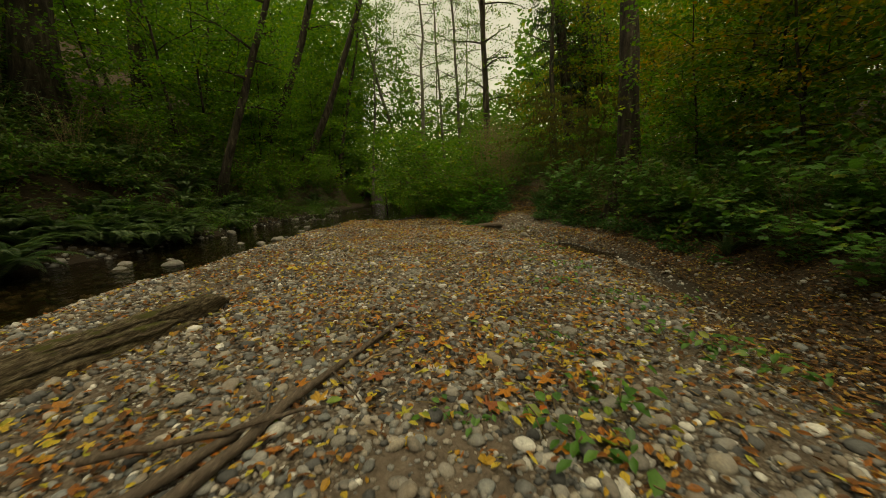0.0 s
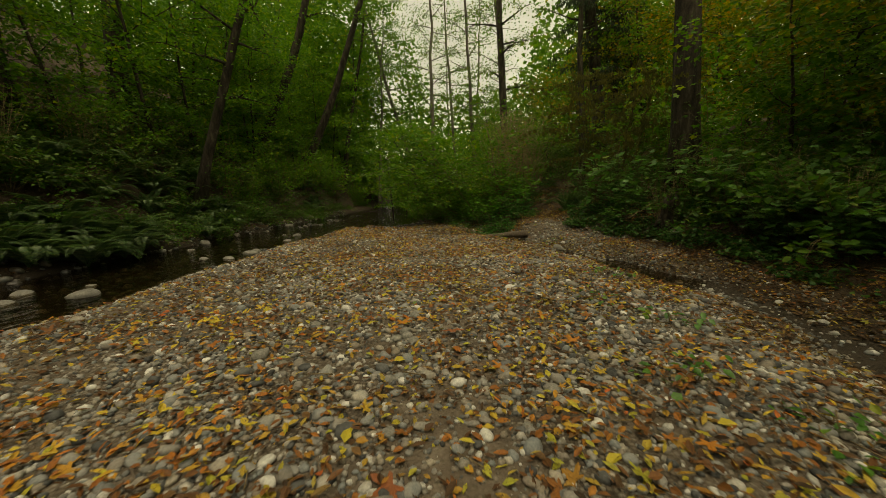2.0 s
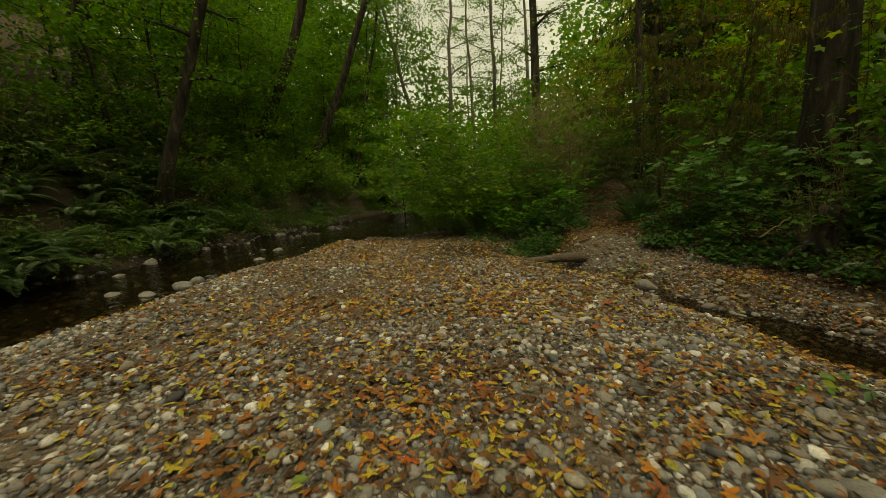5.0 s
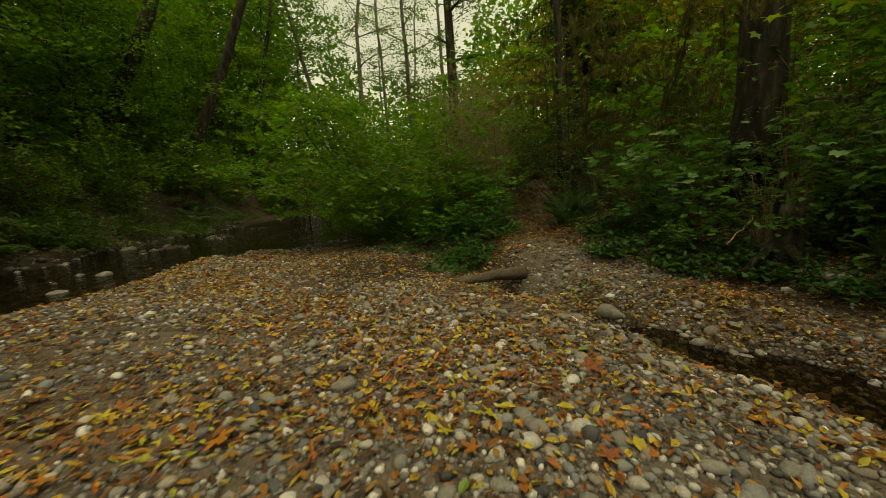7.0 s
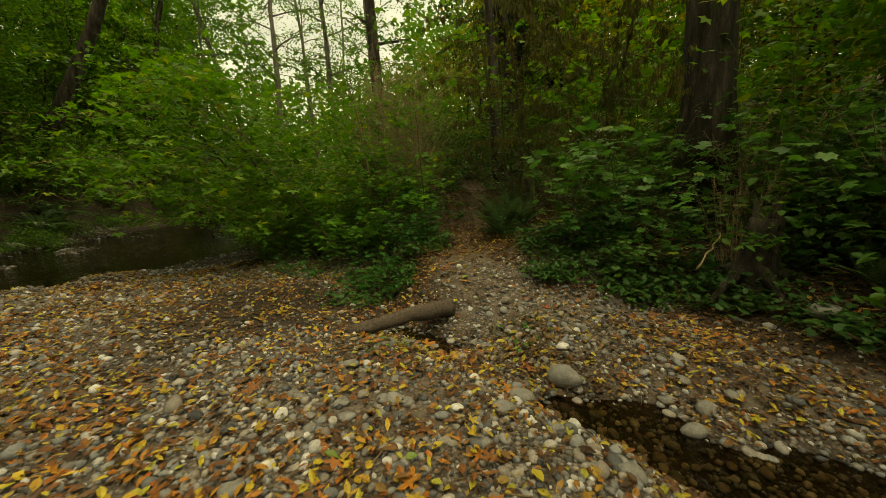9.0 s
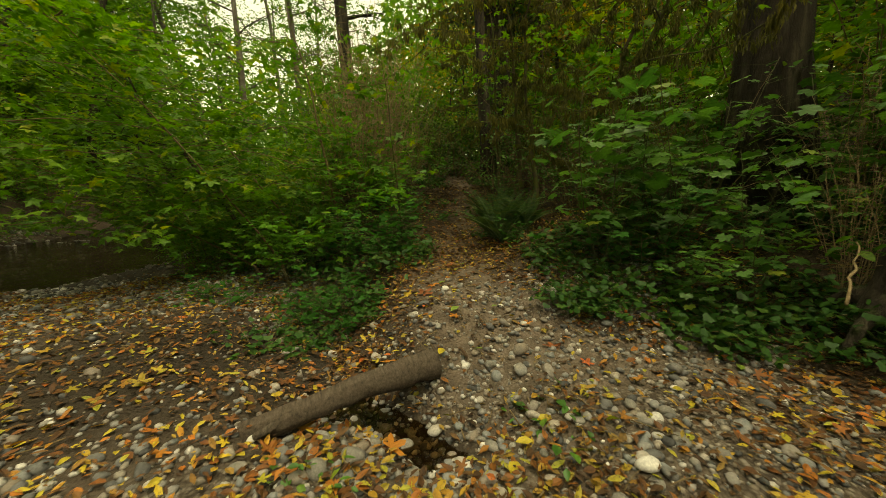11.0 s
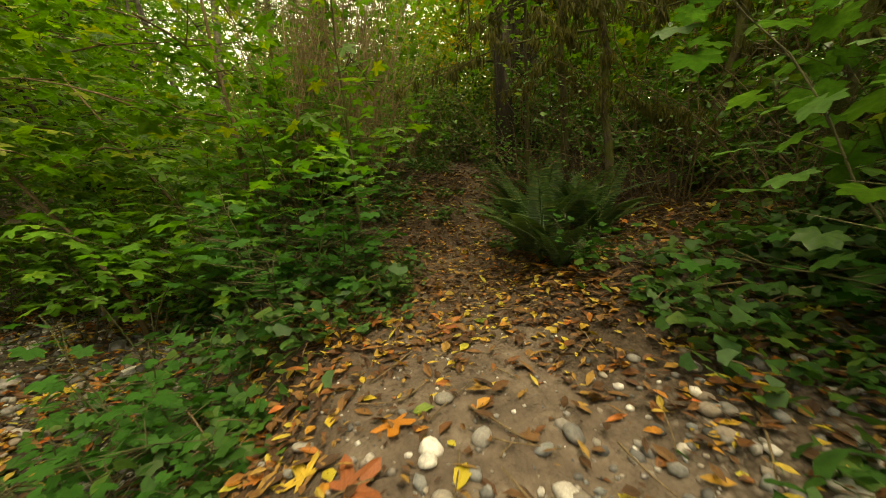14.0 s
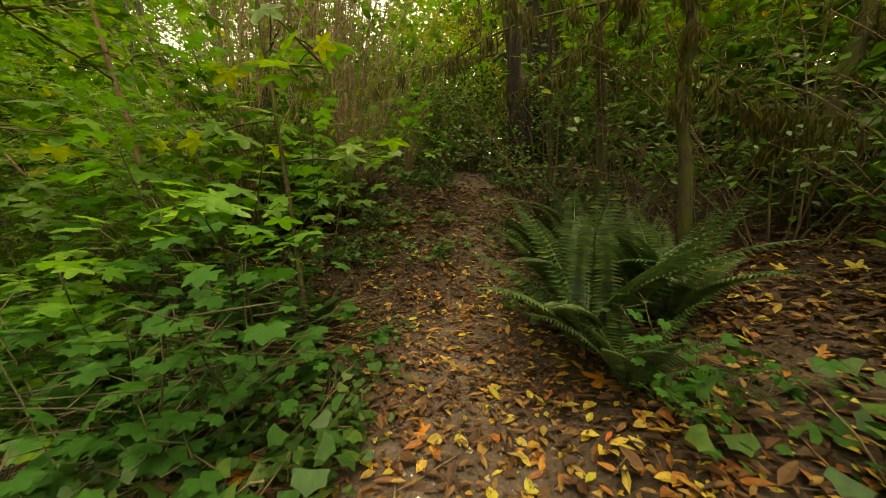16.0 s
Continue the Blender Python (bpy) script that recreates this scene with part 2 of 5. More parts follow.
mat_alder = solid_material("alder_bark", [(0.3, (0.06, 0.05, 0.04)), (0.55, (0.16, 0.14, 0.11)), (0.8, (0.32, 0.3, 0.26))], 4.0, 0.9, 0.5, 0.015, (1, 1, 0.5))
mat_moss = solid_material("mossy_bark", [(0.3, (0.05, 0.04, 0.025)), (0.6, (0.1, 0.08, 0.045))], 6.0, 0.95, 0.9, 0.03, (1, 1, 0.4), (0.42, (0.075, 0.085, 0.018)))
mat_stem = solid_material("twig_bark", [(0.3, (0.09, 0.065, 0.034)), (0.7, (0.22, 0.16, 0.085))], 20.0, 0.85, 0.4, 0.005)
mat_greenstem = solid_material("green_stems", [(0.3, (0.05, 0.06, 0.022)), (0.7, (0.11, 0.1, 0.045))], 20.0, 0.8, 0.3, 0.004)
mat_cane = solid_material("dry_canes", [(0.3, (0.14, 0.1, 0.055)), (0.7, (0.34, 0.25, 0.14))], 14.0, 0.85, 0.3, 0.005)
mat_wood = solid_material("weathered_wood", [(0.3, (0.055, 0.042, 0.032)), (0.55, (0.13, 0.1, 0.075)), (0.8, (0.21, 0.17, 0.13))], 8.0, 0.88, 0.9, 0.02, (6, 1, 6))
mat_old = solid_material("rotten_mossy_log", [(0.35, (0.05, 0.038, 0.025)), (0.5, (0.15, 0.115, 0.07)), (0.62, (0.32, 0.26, 0.17))], 9.0, 0.95, 1.0, 0.04, (6, 0.7, 6), (0.76, (0.1, 0.1, 0.025)))
mat_branch = solid_material("dark_bare_branch", [(0.3, (0.055, 0.041, 0.031)), (0.55, (0.125, 0.095, 0.072)), (0.8, (0.22, 0.175, 0.135))], 9.0, 0.85, 0.8, 0.012, (5, 1, 5))
STONES = [(0.0, (0.04, 0.041, 0.042)), (0.22, (0.13, 0.13, 0.128)), (0.36, (0.2, 0.165, 0.13)), (0.5, (0.235, 0.225, 0.21)), (0.64, (0.165, 0.178, 0.182)), (0.8, (0.29, 0.25, 0.2)), (0.92, (0.41, 0.4, 0.375)), (1.0, (0.62, 0.6, 0.56))]
mat_stone = solid_material("river_stones", STONES, 12.0, 0.75, 0.25, 0.006, island=True, spec=0.35)
mat_wet_stone = solid_material("wet_stones", [(p, tuple(0.5 * q for q in c)) for p, c in STONES], 12.0, 0.35, 0.25, 0.006, island=True, spec=0.5)
mat_ground = ground_material()
mat_water = water_material()


# ---- lie of the land ----
rng = np.random.default_rng(7)


def smooth(a, b, x):
    u = np.clip((np.asarray(x, float) - a) / (b - a), 0, 1)
    return u * u * (3 - 2 * u)


def lattice(i, j, seed):
    h = (i * 374761393 + j * 668265263 + seed * 974711) & 0x7FFFFFFF
    h = ((h ^ (h >> 13)) * 1274126177) & 0x7FFFFFFF
    return ((h ^ (h >> 16)) & 0xFFFF) / 65535.0


def vnoise(x, y, seed=0):
    """Smooth noise over the plan, 0 to 1, one bump a metre."""
    x, y = np.asarray(x, float), np.asarray(y, float)
    i, j = np.floor(x).astype(np.int64), np.floor(y).astype(np.int64)
    u, v = x - i, y - j
    u, v = u * u * (3 - 2 * u), v * v * (3 - 2 * v)
    a, b = lattice(i, j, seed), lattice(i + 1, j, seed)
    c, d = lattice(i, j + 1, seed), lattice(i + 1, j + 1, seed)
    return (a * (1 - u) + b * u) * (1 - v) + (c * (1 - u) + d * u) * v


def side_channel(y):
    return np.interp(y, [-6, 2, 4.3, 7.5, 9.3, 10.8, 12, 13, 14, 15.5, 17.5, 22], [3.4, 3.6, 4.0, 4.4, 4.15, 3.7, 3.2, 2.7, 2.1, 1.6, 1.4, 0.6])


def bank_foot(y):
    return np.interp(y, [-6, 2.5, 4.3, 7.6, 11, 13.5, 15], [4.0, 4.3, 4.9, 5.5, 5.3, 5.3, 5.6])


def trail_x(y):
    return np.interp(y, [13, 14.5, 16.4, 18.7, 21, 24, 30], [2.85, 3.0, 3.25, 4.4, 5.65, 6.4, 7.5])


def tread_x(y):
    return np.interp(y, [-3, 0, 7, 9, 12, 14.5], [0.0, 0.0, 0.0, 0.6, 1.6, 2.7])


WATER_CREEK, WATER_SIDE = -0.32, -0.215


def height(x, y):
    x, y = np.asarray(x, float), np.asarray(y, float)
    z = 0.03 + 0.05 * np.exp(-((x - 1) / 1.8) ** 2) + 0.05 * (vnoise(x * 0.8, y * 0.8, 1) - 0.5) + 0.02 * (vnoise(x * 4, y * 4, 2) - 0.5)
    z = z - 0.52 * smooth(-4.3, -6.9, x - np.interp(y, [14, 20, 24, 60], [0, 0.8, 2.5, 2.8]) + 0.5 * (vnoise(x * 0.3, y * 0.5, 3) - 0.5))
    z = z + 0.2 * smooth(15, 19, y) * smooth(-9.3, -8.3, x) * smooth(-3.0, -4.5, x) * smooth(0.42, 0.72, vnoise(x * 0.8, y * 0.6, 25))
    xl = x + 0.8 * (vnoise(0 * x, y * 0.4, 4) - 0.5)
    z = z + 0.5 * smooth(-9.1, -10.6, xl) + 1.7 * smooth(-10.5, -12.6, xl) + np.minimum(0.6 * np.maximum(0, -11.6 - xl), 22)
    z = z + 0.4 * smooth(17.5, 21, y) * smooth(0.8, 2.0, x) * smooth(3.2, 2.2, x)
    z = z - 0.3 * smooth(16.5, 21.5, y) * smooth(0.6, -3.0, x) * smooth(-8.0, -6.5, x)
    depth = np.interp(y, [-6, 8.4, 9.4, 12.3, 12.9, 13.5, 13.9, 14.6, 15.2, 17, 20], [0.2, 0.28, 0.42, 0.42, 0.2, 0.16, 0.32, 0.34, 0.26, 0.24, 0.0])
    z = z - depth * np.exp(-np.abs((x - side_channel(y) + 0.5 * (vnoise(x * 1.7, y * 1.7, 7) - 0.5)) / np.interp(y, [0, 9, 11, 14, 15, 16], [1.0, 0.8, 0.68, 0.6, 0.8, 0.9])) ** 2.6)
    s = x - bank_foot(y) + 0.6 * (vnoise(x * 0.6, y * 0.6, 5) - 0.5)
    bank = 0.75 * smooth(0, 2.0, s) + np.minimum(0.33 * np.maximum(0, s - 1.6), 12)
    ramp_up = np.interp(y, [13.4, 14.5, 15.1, 16, 16.8, 18.7, 21, 24, 40], [0, 0.12, 0.31, 0.42, 0.47, 0.6, 1.6, 2.2, 2.6])
    ledge = smooth(1.9, 2.6, x + 0.5 * (vnoise(x, y, 6) - 0.5)) * ramp_up
    rise = np.minimum(0.26 * np.maximum(0, x - trail_x(y) - 0.5), 10)
    rise = rise + 0.1 * smooth(0.3, 1.0, np.abs(x - trail_x(y))) * smooth(15, 17, y) * smooth(1.9, 2.6, x)
    m = smooth(13.0, 15.0, y)
    return z + bank * (1 - m) + (ledge + rise) * m


def axis_lines(spans):
    return np.concatenate([np.arange(a, b, s) for a, b, s in spans] + [[spans[-1][1]]])


def mesh_of(name, verts, tris, mat, is_smooth=True):
    """One mesh out of arrays of vertices and triangles."""
    me = bpy.data.meshes.new(name)
    verts, tris = np.asarray(verts, np.float32), np.asarray(tris, np.int32)
    me.vertices.add(len(verts))
    me.vertices.foreach_set("co", verts.ravel())
    me.loops.add(tris.size)
    me.loops.foreach_set("vertex_index", tris.ravel())
    me.polygons.add(len(tris))
    me.polygons.foreach_set("loop_start", np.arange(0, tris.size, 3, dtype=np.int32))
    me.polygons.foreach_set("use_smooth", np.full(len(tris), is_smooth, dtype=bool))
    me.update(calc_edges=True)
    me.materials.append(mat)
    return me


def thing(name, at, label, category, group="", kind=""):
    ob = new(name)
    ob.location = at
    ob.empty_display_size = 0.2
    return tagged(ob, label, category, group, kind)


def part(name, me, parent, label=""):
    ob = new(name, me)
    ob.parent = parent
    return tagged(ob, label)


xs = axis_lines([(-260, -60, 12), (-60, -24, 2.0), (-24, -11, 0.5), (-11, -6.5, 0.18), (-6.5, 6.5, 0.1), (6.5, 12, 0.25), (12, 30, 1.0), (30, 60, 3), (60, 260, 14)])
ys = axis_lines([(-260, -40, 14), (-40, -6, 2.0), (-6, 0, 0.4), (0, 19, 0.1), (19, 28, 0.2), (28, 50, 0.8), (50, 80, 3), (80, 400, 16)])
gx, gy = np.meshgrid(xs, ys)
gz = height(gx, gy)
nx, ny = len(xs), len(ys)
idx = np.arange(nx * ny).reshape(ny, nx)
a, b, c, d = idx[:-1, :-1].ravel(), idx[:-1, 1:].ravel(), idx[1:, 1:].ravel(), idx[1:, :-1].ravel()
ground_me = mesh_of("ground", np.stack([gx, gy, gz], -1).reshape(-1, 3), np.concatenate([np.stack([a, b, c], 1), np.stack([a, c, d], 1)]), mat_ground)


def gravel_edge(y):
    """Where the pebbles end under the litter that comes down from the bank."""
    return np.interp(y, [0, 2.5, 4.3, 7, 9.5, 11, 15], [2.9, 3.1, 3.7, 4.3, 4.9, 5.1, 5.3])


def mud_share(x, y):
    """1 in the damp hollow below the trail's first step."""
    return np.exp(-np.abs((x - 0.3) / 1.8) ** 3 - np.abs((y - 15.8) / 1.7) ** 3)


def gravel_share(x, y):
    """1 on the gravel bar and creek bed, 0 on the forest soil."""
    left = smooth(-9.4, -8.5, x)
    right = 1 - smooth(-0.5, 0.5, x - gravel_edge(y) + 0.5 * (vnoise(x * 1.4, y * 1.4, 17) - 0.5))
    far = 1 - smooth(19.0, 21.5, y + 1.2 * vnoise(x * 0.7, y * 0.7, 8)) * smooth(-2.2, -0.6, x)
    return left * right * far * (1 - 0.95 * mud_share(x, y)) * (1 - smooth(15.1, 16.2, y) * smooth(1.8, 2.4, x))


def bare_step(x, y):
    """1 on the trodden crest where the trail leaves the gravel."""
    return np.exp(-((x - trail_x(y)) / 0.85) ** 4) * smooth(13.6, 14.3, y) * (1 - smooth(15.8, 16.5, y))


def trail_share(x, y):
    wide = np.interp(y, [14, 16.5, 18], [0.4, 0.25, 0.0])
    near = 1 - smooth(0.18, 0.5, np.abs(x - trail_x(y)) - wide + 0.25 * (vnoise(x * 3, y * 3, 9) - 0.5))
    tread = (1 - smooth(0.1, 0.55, np.abs(x - tread_x(y)) + 0.3 * (vnoise(x * 2.5, y * 2.5, 18) - 0.5))) * smooth(0.15, 0.55, vnoise(x * 1.3, y * 0.7, 10)) * (1 - smooth(7.5, 9, y))
    return np.maximum(near * smooth(13.6, 14.8, y) * (1 - 0.45 * smooth(15.8, 17.2, y)), 0.9 * tread)


wet = smooth(-0.12, -0.26, gz) * (np.abs(gx) < 12) * (gy < 60)
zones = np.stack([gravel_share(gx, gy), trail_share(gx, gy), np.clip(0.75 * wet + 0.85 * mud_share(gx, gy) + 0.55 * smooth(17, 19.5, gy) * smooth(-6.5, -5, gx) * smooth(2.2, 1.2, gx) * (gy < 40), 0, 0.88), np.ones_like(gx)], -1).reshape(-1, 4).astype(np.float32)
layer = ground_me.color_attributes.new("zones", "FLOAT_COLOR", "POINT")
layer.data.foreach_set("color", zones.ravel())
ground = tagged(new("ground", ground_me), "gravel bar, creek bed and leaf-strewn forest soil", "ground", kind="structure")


def water_sheet(name, x0, x1, y0, y1, z, label):
    lx, ly = np.arange(x0, x1 + 0.01, 0.5), np.arange(y0, y1 + 0.01, 0.5)
    wx, wy = np.meshgrid(lx, ly)
    k = np.arange(wx.size).reshape(wx.shape)
    q = [k[:-1, :-1].ravel(), k[:-1, 1:].ravel(), k[1:, 1:].ravel(), k[1:, :-1].ravel()]
    t = np.concatenate([np.stack(q[:3], 1), np.stack([q[0], q[2], q[3]], 1)])
    return tagged(new(name, mesh_of(name, np.stack([wx, wy, np.full(wx.shape, z)], -1).reshape(-1, 3), t, mat_water)), label, "water", kind="structure")


water_sheet("water_creek", -12, -1.5, -12, 90, WATER_CREEK, "dark shallow creek water with faint ripples")
water_sheet("water_side_channel", 1.0, 5.2, 9.4, 15.0, WATER_SIDE, "dark still water of a narrow side channel")


# ---- shapes that repeat ----
def rows_norm(v):
    return v / np.maximum(np.linalg.norm(v, axis=1, keepdims=True), 1e-9)


def swarm(template, at, right, ahead, up, size):
    """Copies of a template (vertices, triangles) laid at many places, as arrays. size: one number a copy, or three."""
    tv, tf = template
    size = np.asarray(size, float)
    if size.ndim == 1:
        size = np.repeat(size[:, None], 3, 1)
    v = (at[:, None, :] + (tv[None, :, 0:1] * size[:, None, 0:1]) * right[:, None, :] + (tv[None, :, 1:2] * size[:, None, 1:2]) * ahead[:, None, :]
         + (tv[None, :, 2:3] * size[:, None, 2:3]) * up[:, None, :])
    f = tf[None] + (np.arange(len(at)) * len(tv))[:, None, None]
    return v.reshape(-1, 3), f.reshape(-1, 3)


def join(chunks):
    vs, fs, n = [], [], 0
    for v, f in chunks:
        vs.append(v)
        fs.append(f + n)
        n += len(v)
    return np.concatenate(vs), np.concatenate(fs)


def oval_leaf(width=0.3, fold=0.08):
    v = np.array([(0, 0, 0), (width, 0.38, fold), (width * 0.72, 0.74, fold * 0.4), (0, 1, -fold), (-width * 0.72, 0.74, fold * 0.4), (-width, 0.38, fold)])
    return v, np.array([(0, 1, 2), (0, 2, 3), (0, 3, 4), (0, 4, 5)])


def diamond_leaf(width=0.34):
    v = np.array([(0, 0, 0), (width, 0.5, 0.1), (0, 1, -0.05), (-width, 0.5, 0.1)])
    return v, np.array([(0, 1, 2), (0, 2, 3)])


def lobed_leaf(tips, notch, droop=0.12, spread=1.0, plain=False):
    """A palmate leaf: lobes at angles and lengths, with notches between them, fanned out of the stalk."""
    pts = [(0.0, -0.04, 0.0)]
    last = None
    for ang, ln in tips:
        if last is not None:
            am = (ang + last[0]) / 2
            r = notch * (ln + last[1]) / 2
            pts.append((r * math.sin(radians(am)) * spread, r * math.cos(radians(am)), 0.02))
        for off, k in (((0, 1.0),) if plain else ((-12, 0.84), (0, 1.0), (12, 0.84))):
            r = ln * k
            pts.append((r * math.sin(radians(ang + off)) * spread, r * math.cos(radians(ang + off)), -droop * (r ** 2) * (1 if off == 0 else 0.6)))
        last = (ang, ln)
    v = np.array(pts)
    v[:, 1] += 0.35
    v[:, 1:2] *= 0.78
    return v, np.array([(0, k + 1, k) for k in range(1, len(pts) - 1)])


LEAF_OVAL, LEAF_FAR = oval_leaf(), diamond_leaf()
LEAF_WILLOW = oval_leaf(0.17, 0.04)
LEAF_MAPLE = lobed_leaf([(-125, 0.42), (-62, 0.7), (0, 0.8), (62, 0.7), (125, 0.42)], 0.5)
LEAF_THIMBLE = lobed_leaf([(-138, 0.46), (-92, 0.58), (-46, 0.67), (0, 0.74), (46, 0.67), (92, 0.58), (138, 0.46)], 0.76, 0.12)
LEAF_IVY = lobed_leaf([(-100, 0.5), (-48, 0.62), (0, 0.75), (48, 0.62), (100, 0.5)], 0.85, 0.1, plain=True)
LEAF_MAPLE_FAR = lobed_leaf([(-125, 0.42), (-62, 0.7), (0, 0.8), (62, 0.7), (125, 0.42)], 0.6, plain=True)
LEAF_FLAT_MAPLE = lobed_leaf([(-120, 0.4), (-60, 0.68), (0, 0.8), (60, 0.68), (120, 0.4)], 0.42, -0.16)


def leaf_axes(r, n, flat=0.5, droop=0.25, toward=None):
    """Random axes for leaves that lie mostly flat: flat is how much they tilt, droop how far the tips hang."""
    az = r.uniform(0, 2 * np.pi, n)
    ahead = np.stack([np.cos(az), np.sin(az), -droop + 0.3 * r.standard_normal(n)], 1)
    if toward is not None:
        ahead = ahead * 0.7 + toward
    up = np.stack([flat * r.standard_normal(n), flat * r.standard_normal(n), np.ones(n)], 1)
    ahead = rows_norm(ahead)
    right = rows_norm(np.cross(ahead, up))
    return right, ahead, np.cross(right, ahead)


def tube(path, radii, sides=7, lumps=0.0, r=rng, ridges=0.0):
    """A round limb along a path, closed at both ends."""
    p = np.asarray(path, float)
    d = np.gradient(p, axis=0)
    d = rows_norm(d)
    side = np.cross(d, np.array([0.31, 0.17, 0.93]) if abs(d[0, 2]) < 0.8 else np.array([0.93, 0.31, 0.1]))
    side = rows_norm(side)
    other = np.cross(d, side)
    ang = np.arange(sides) / sides * 2 * np.pi
    rr = np.asarray(radii, float)[:, None] * (1 + lumps * r.standard_normal((len(p), sides)) + ridges * r.standard_normal((1, sides)))
    v = p[:, None, :] + rr[..., None] * (np.cos(ang)[None, :, None] * side[:, None, :] + np.sin(ang)[None, :, None] * other[:, None, :])
    v = np.concatenate([v.reshape(-1, 3), p[:1], p[-1:]])
    f = []
    n = len(p)
    k = np.arange(sides)
    k2 = (k + 1) % sides
    for i in range(n - 1):
        f.append(np.stack([i * sides + k, i * sides + k2, (i + 1) * sides + k2], 1))
        f.append(np.stack([i * sides + k, (i + 1) * sides + k2, (i + 1) * sides + k], 1))
    f.append(np.stack([np.full(sides, n * sides), k2, k], 1))
    f.append(np.stack([np.full(sides, n * sides + 1), (n - 1) * sides + k, (n - 1) * sides + k2], 1))
    return v, np.concatenate(f)


def bend(start, direction, length, n, sag, wander, r):
    """Points along a limb that starts one way and sags or lifts and wanders."""
    p, d = np.array(start, float), np.array(direction, float)
    d /= np.linalg.norm(d)
    out = [p.copy()]
    for i in range(n - 1):
        d = d + wander * r.standard_normal(3) + np.array([0, 0, sag])
        d /= np.linalg.norm(d)
        p = p + d * length / (n - 1)
        out.append(p.copy())
    return np.array(out)


# ---- trees ----
def grow_tree(seed, tall, radius, lean=(0, 0), crown_from=0.35, spread=3.0, limbs=16, leaves=3000, size=0.12, leaf=LEAF_FAR, lift=0.35, spray=0.45, sides=9, flare=0.5, twiggy=5, tilt=0.85, bow=1.15, crook=0.012):
    """A leafy tree with its foot at the origin: arrays for trunk, branches and crown."""
    r = np.random.default_rng(seed)
    h = np.linspace(0, 1, 12)
    wob = np.cumsum(r.standard_normal((12, 2)) * crook * tall, 0) * h[:, None] * 0.6
    path = np.stack([lean[0] * h ** bow + wob[:, 0], lean[1] * h ** bow + wob[:, 1], h * tall], 1)
    path[0, 2] = -0.4
    rad = radius * (1 - 0.82 * h) * (1 + flare * np.exp(-h * tall / 0.6))
    trunk = [tube(path, rad, sides, 0.05, r)]
    wood, twigs = [], []
    for i in range(limbs):
        t = crown_from + (1 - crown_from) * (i + r.uniform(0, 1)) / limbs
        t = min(t, 0.98)
        base = np.array([np.interp(t, h, path[:, k]) for k in range(3)])
        az = i * 2.4 + r.uniform(-0.5, 0.5)
        ln = spread * (0.45 + 0.75 * math.sin(math.pi * min(1, (1 - t) / (1 - crown_from) * 0.85 + 0.12))) * r.uniform(0.7, 1.25)
        p = bend(base, (math.cos(az), math.sin(az), lift + r.uniform(-0.2, 0.3)), ln, 6, -0.05, 0.12, r)
        r0 = radius * (1 - 0.82 * t) * 0.42
        limb = [tube(p, np.linspace(r0, 0.008, 6), 5, 0, r)]
        for j in range(twiggy):
            k = r.integers(1, 6)
            q = bend(p[k], (math.cos(az + r.uniform(-1.3, 1.3)), math.sin(az + r.uniform(-1.3, 1.3)), r.uniform(-0.15, 0.3)), ln * r.uniform(0.25, 0.5), 4, -0.06, 0.15, r)
            limb.append(tube(q, np.linspace(r0 * 0.35 + 0.004, 0.004, 4), 3, 0, r))
            twigs.append(q)
        twigs.append(p[2:])
        wood.append(join(limb))
    pts = np.concatenate(twigs)
    at = pts[r.integers(0, len(pts), leaves)] + r.standard_normal((leaves, 3)) * np.array([spray, spray, spray * 0.32])
    ax = leaf_axes(r, leaves, tilt, 0.3)
    crown = swarm(leaf, at, *ax, size * r.uniform(0.6, 1.35, leaves))
    return trunk, wood, [crown]


def plant_tree(name, at, label, parts, bark, foliage, group="", category="tree", split=True):
    trunk, wood, crown = parts
    t = thing(name, at, label, category, group)
    part("trunk", mesh_of("trunk", *join(trunk if split else trunk + wood), bark), t)
    if split:
        for limb in wood:
            part("branch", mesh_of("branch", *limb, bark), t)
    if crown:
        part("crown", mesh_of("crown", *join(crown), foliage, False), t)
    return t


def foot(x, y, sink=0.0):
    return (x, y, float(height(x, y)) - sink)


def put_copy(ob, x, y, turn, scale=1.0, sink=0.05):
    return copy_thing(ob, pose(*foot(x, y, sink), 0, 0, turn) @ Matrix.Scale(scale, 4))


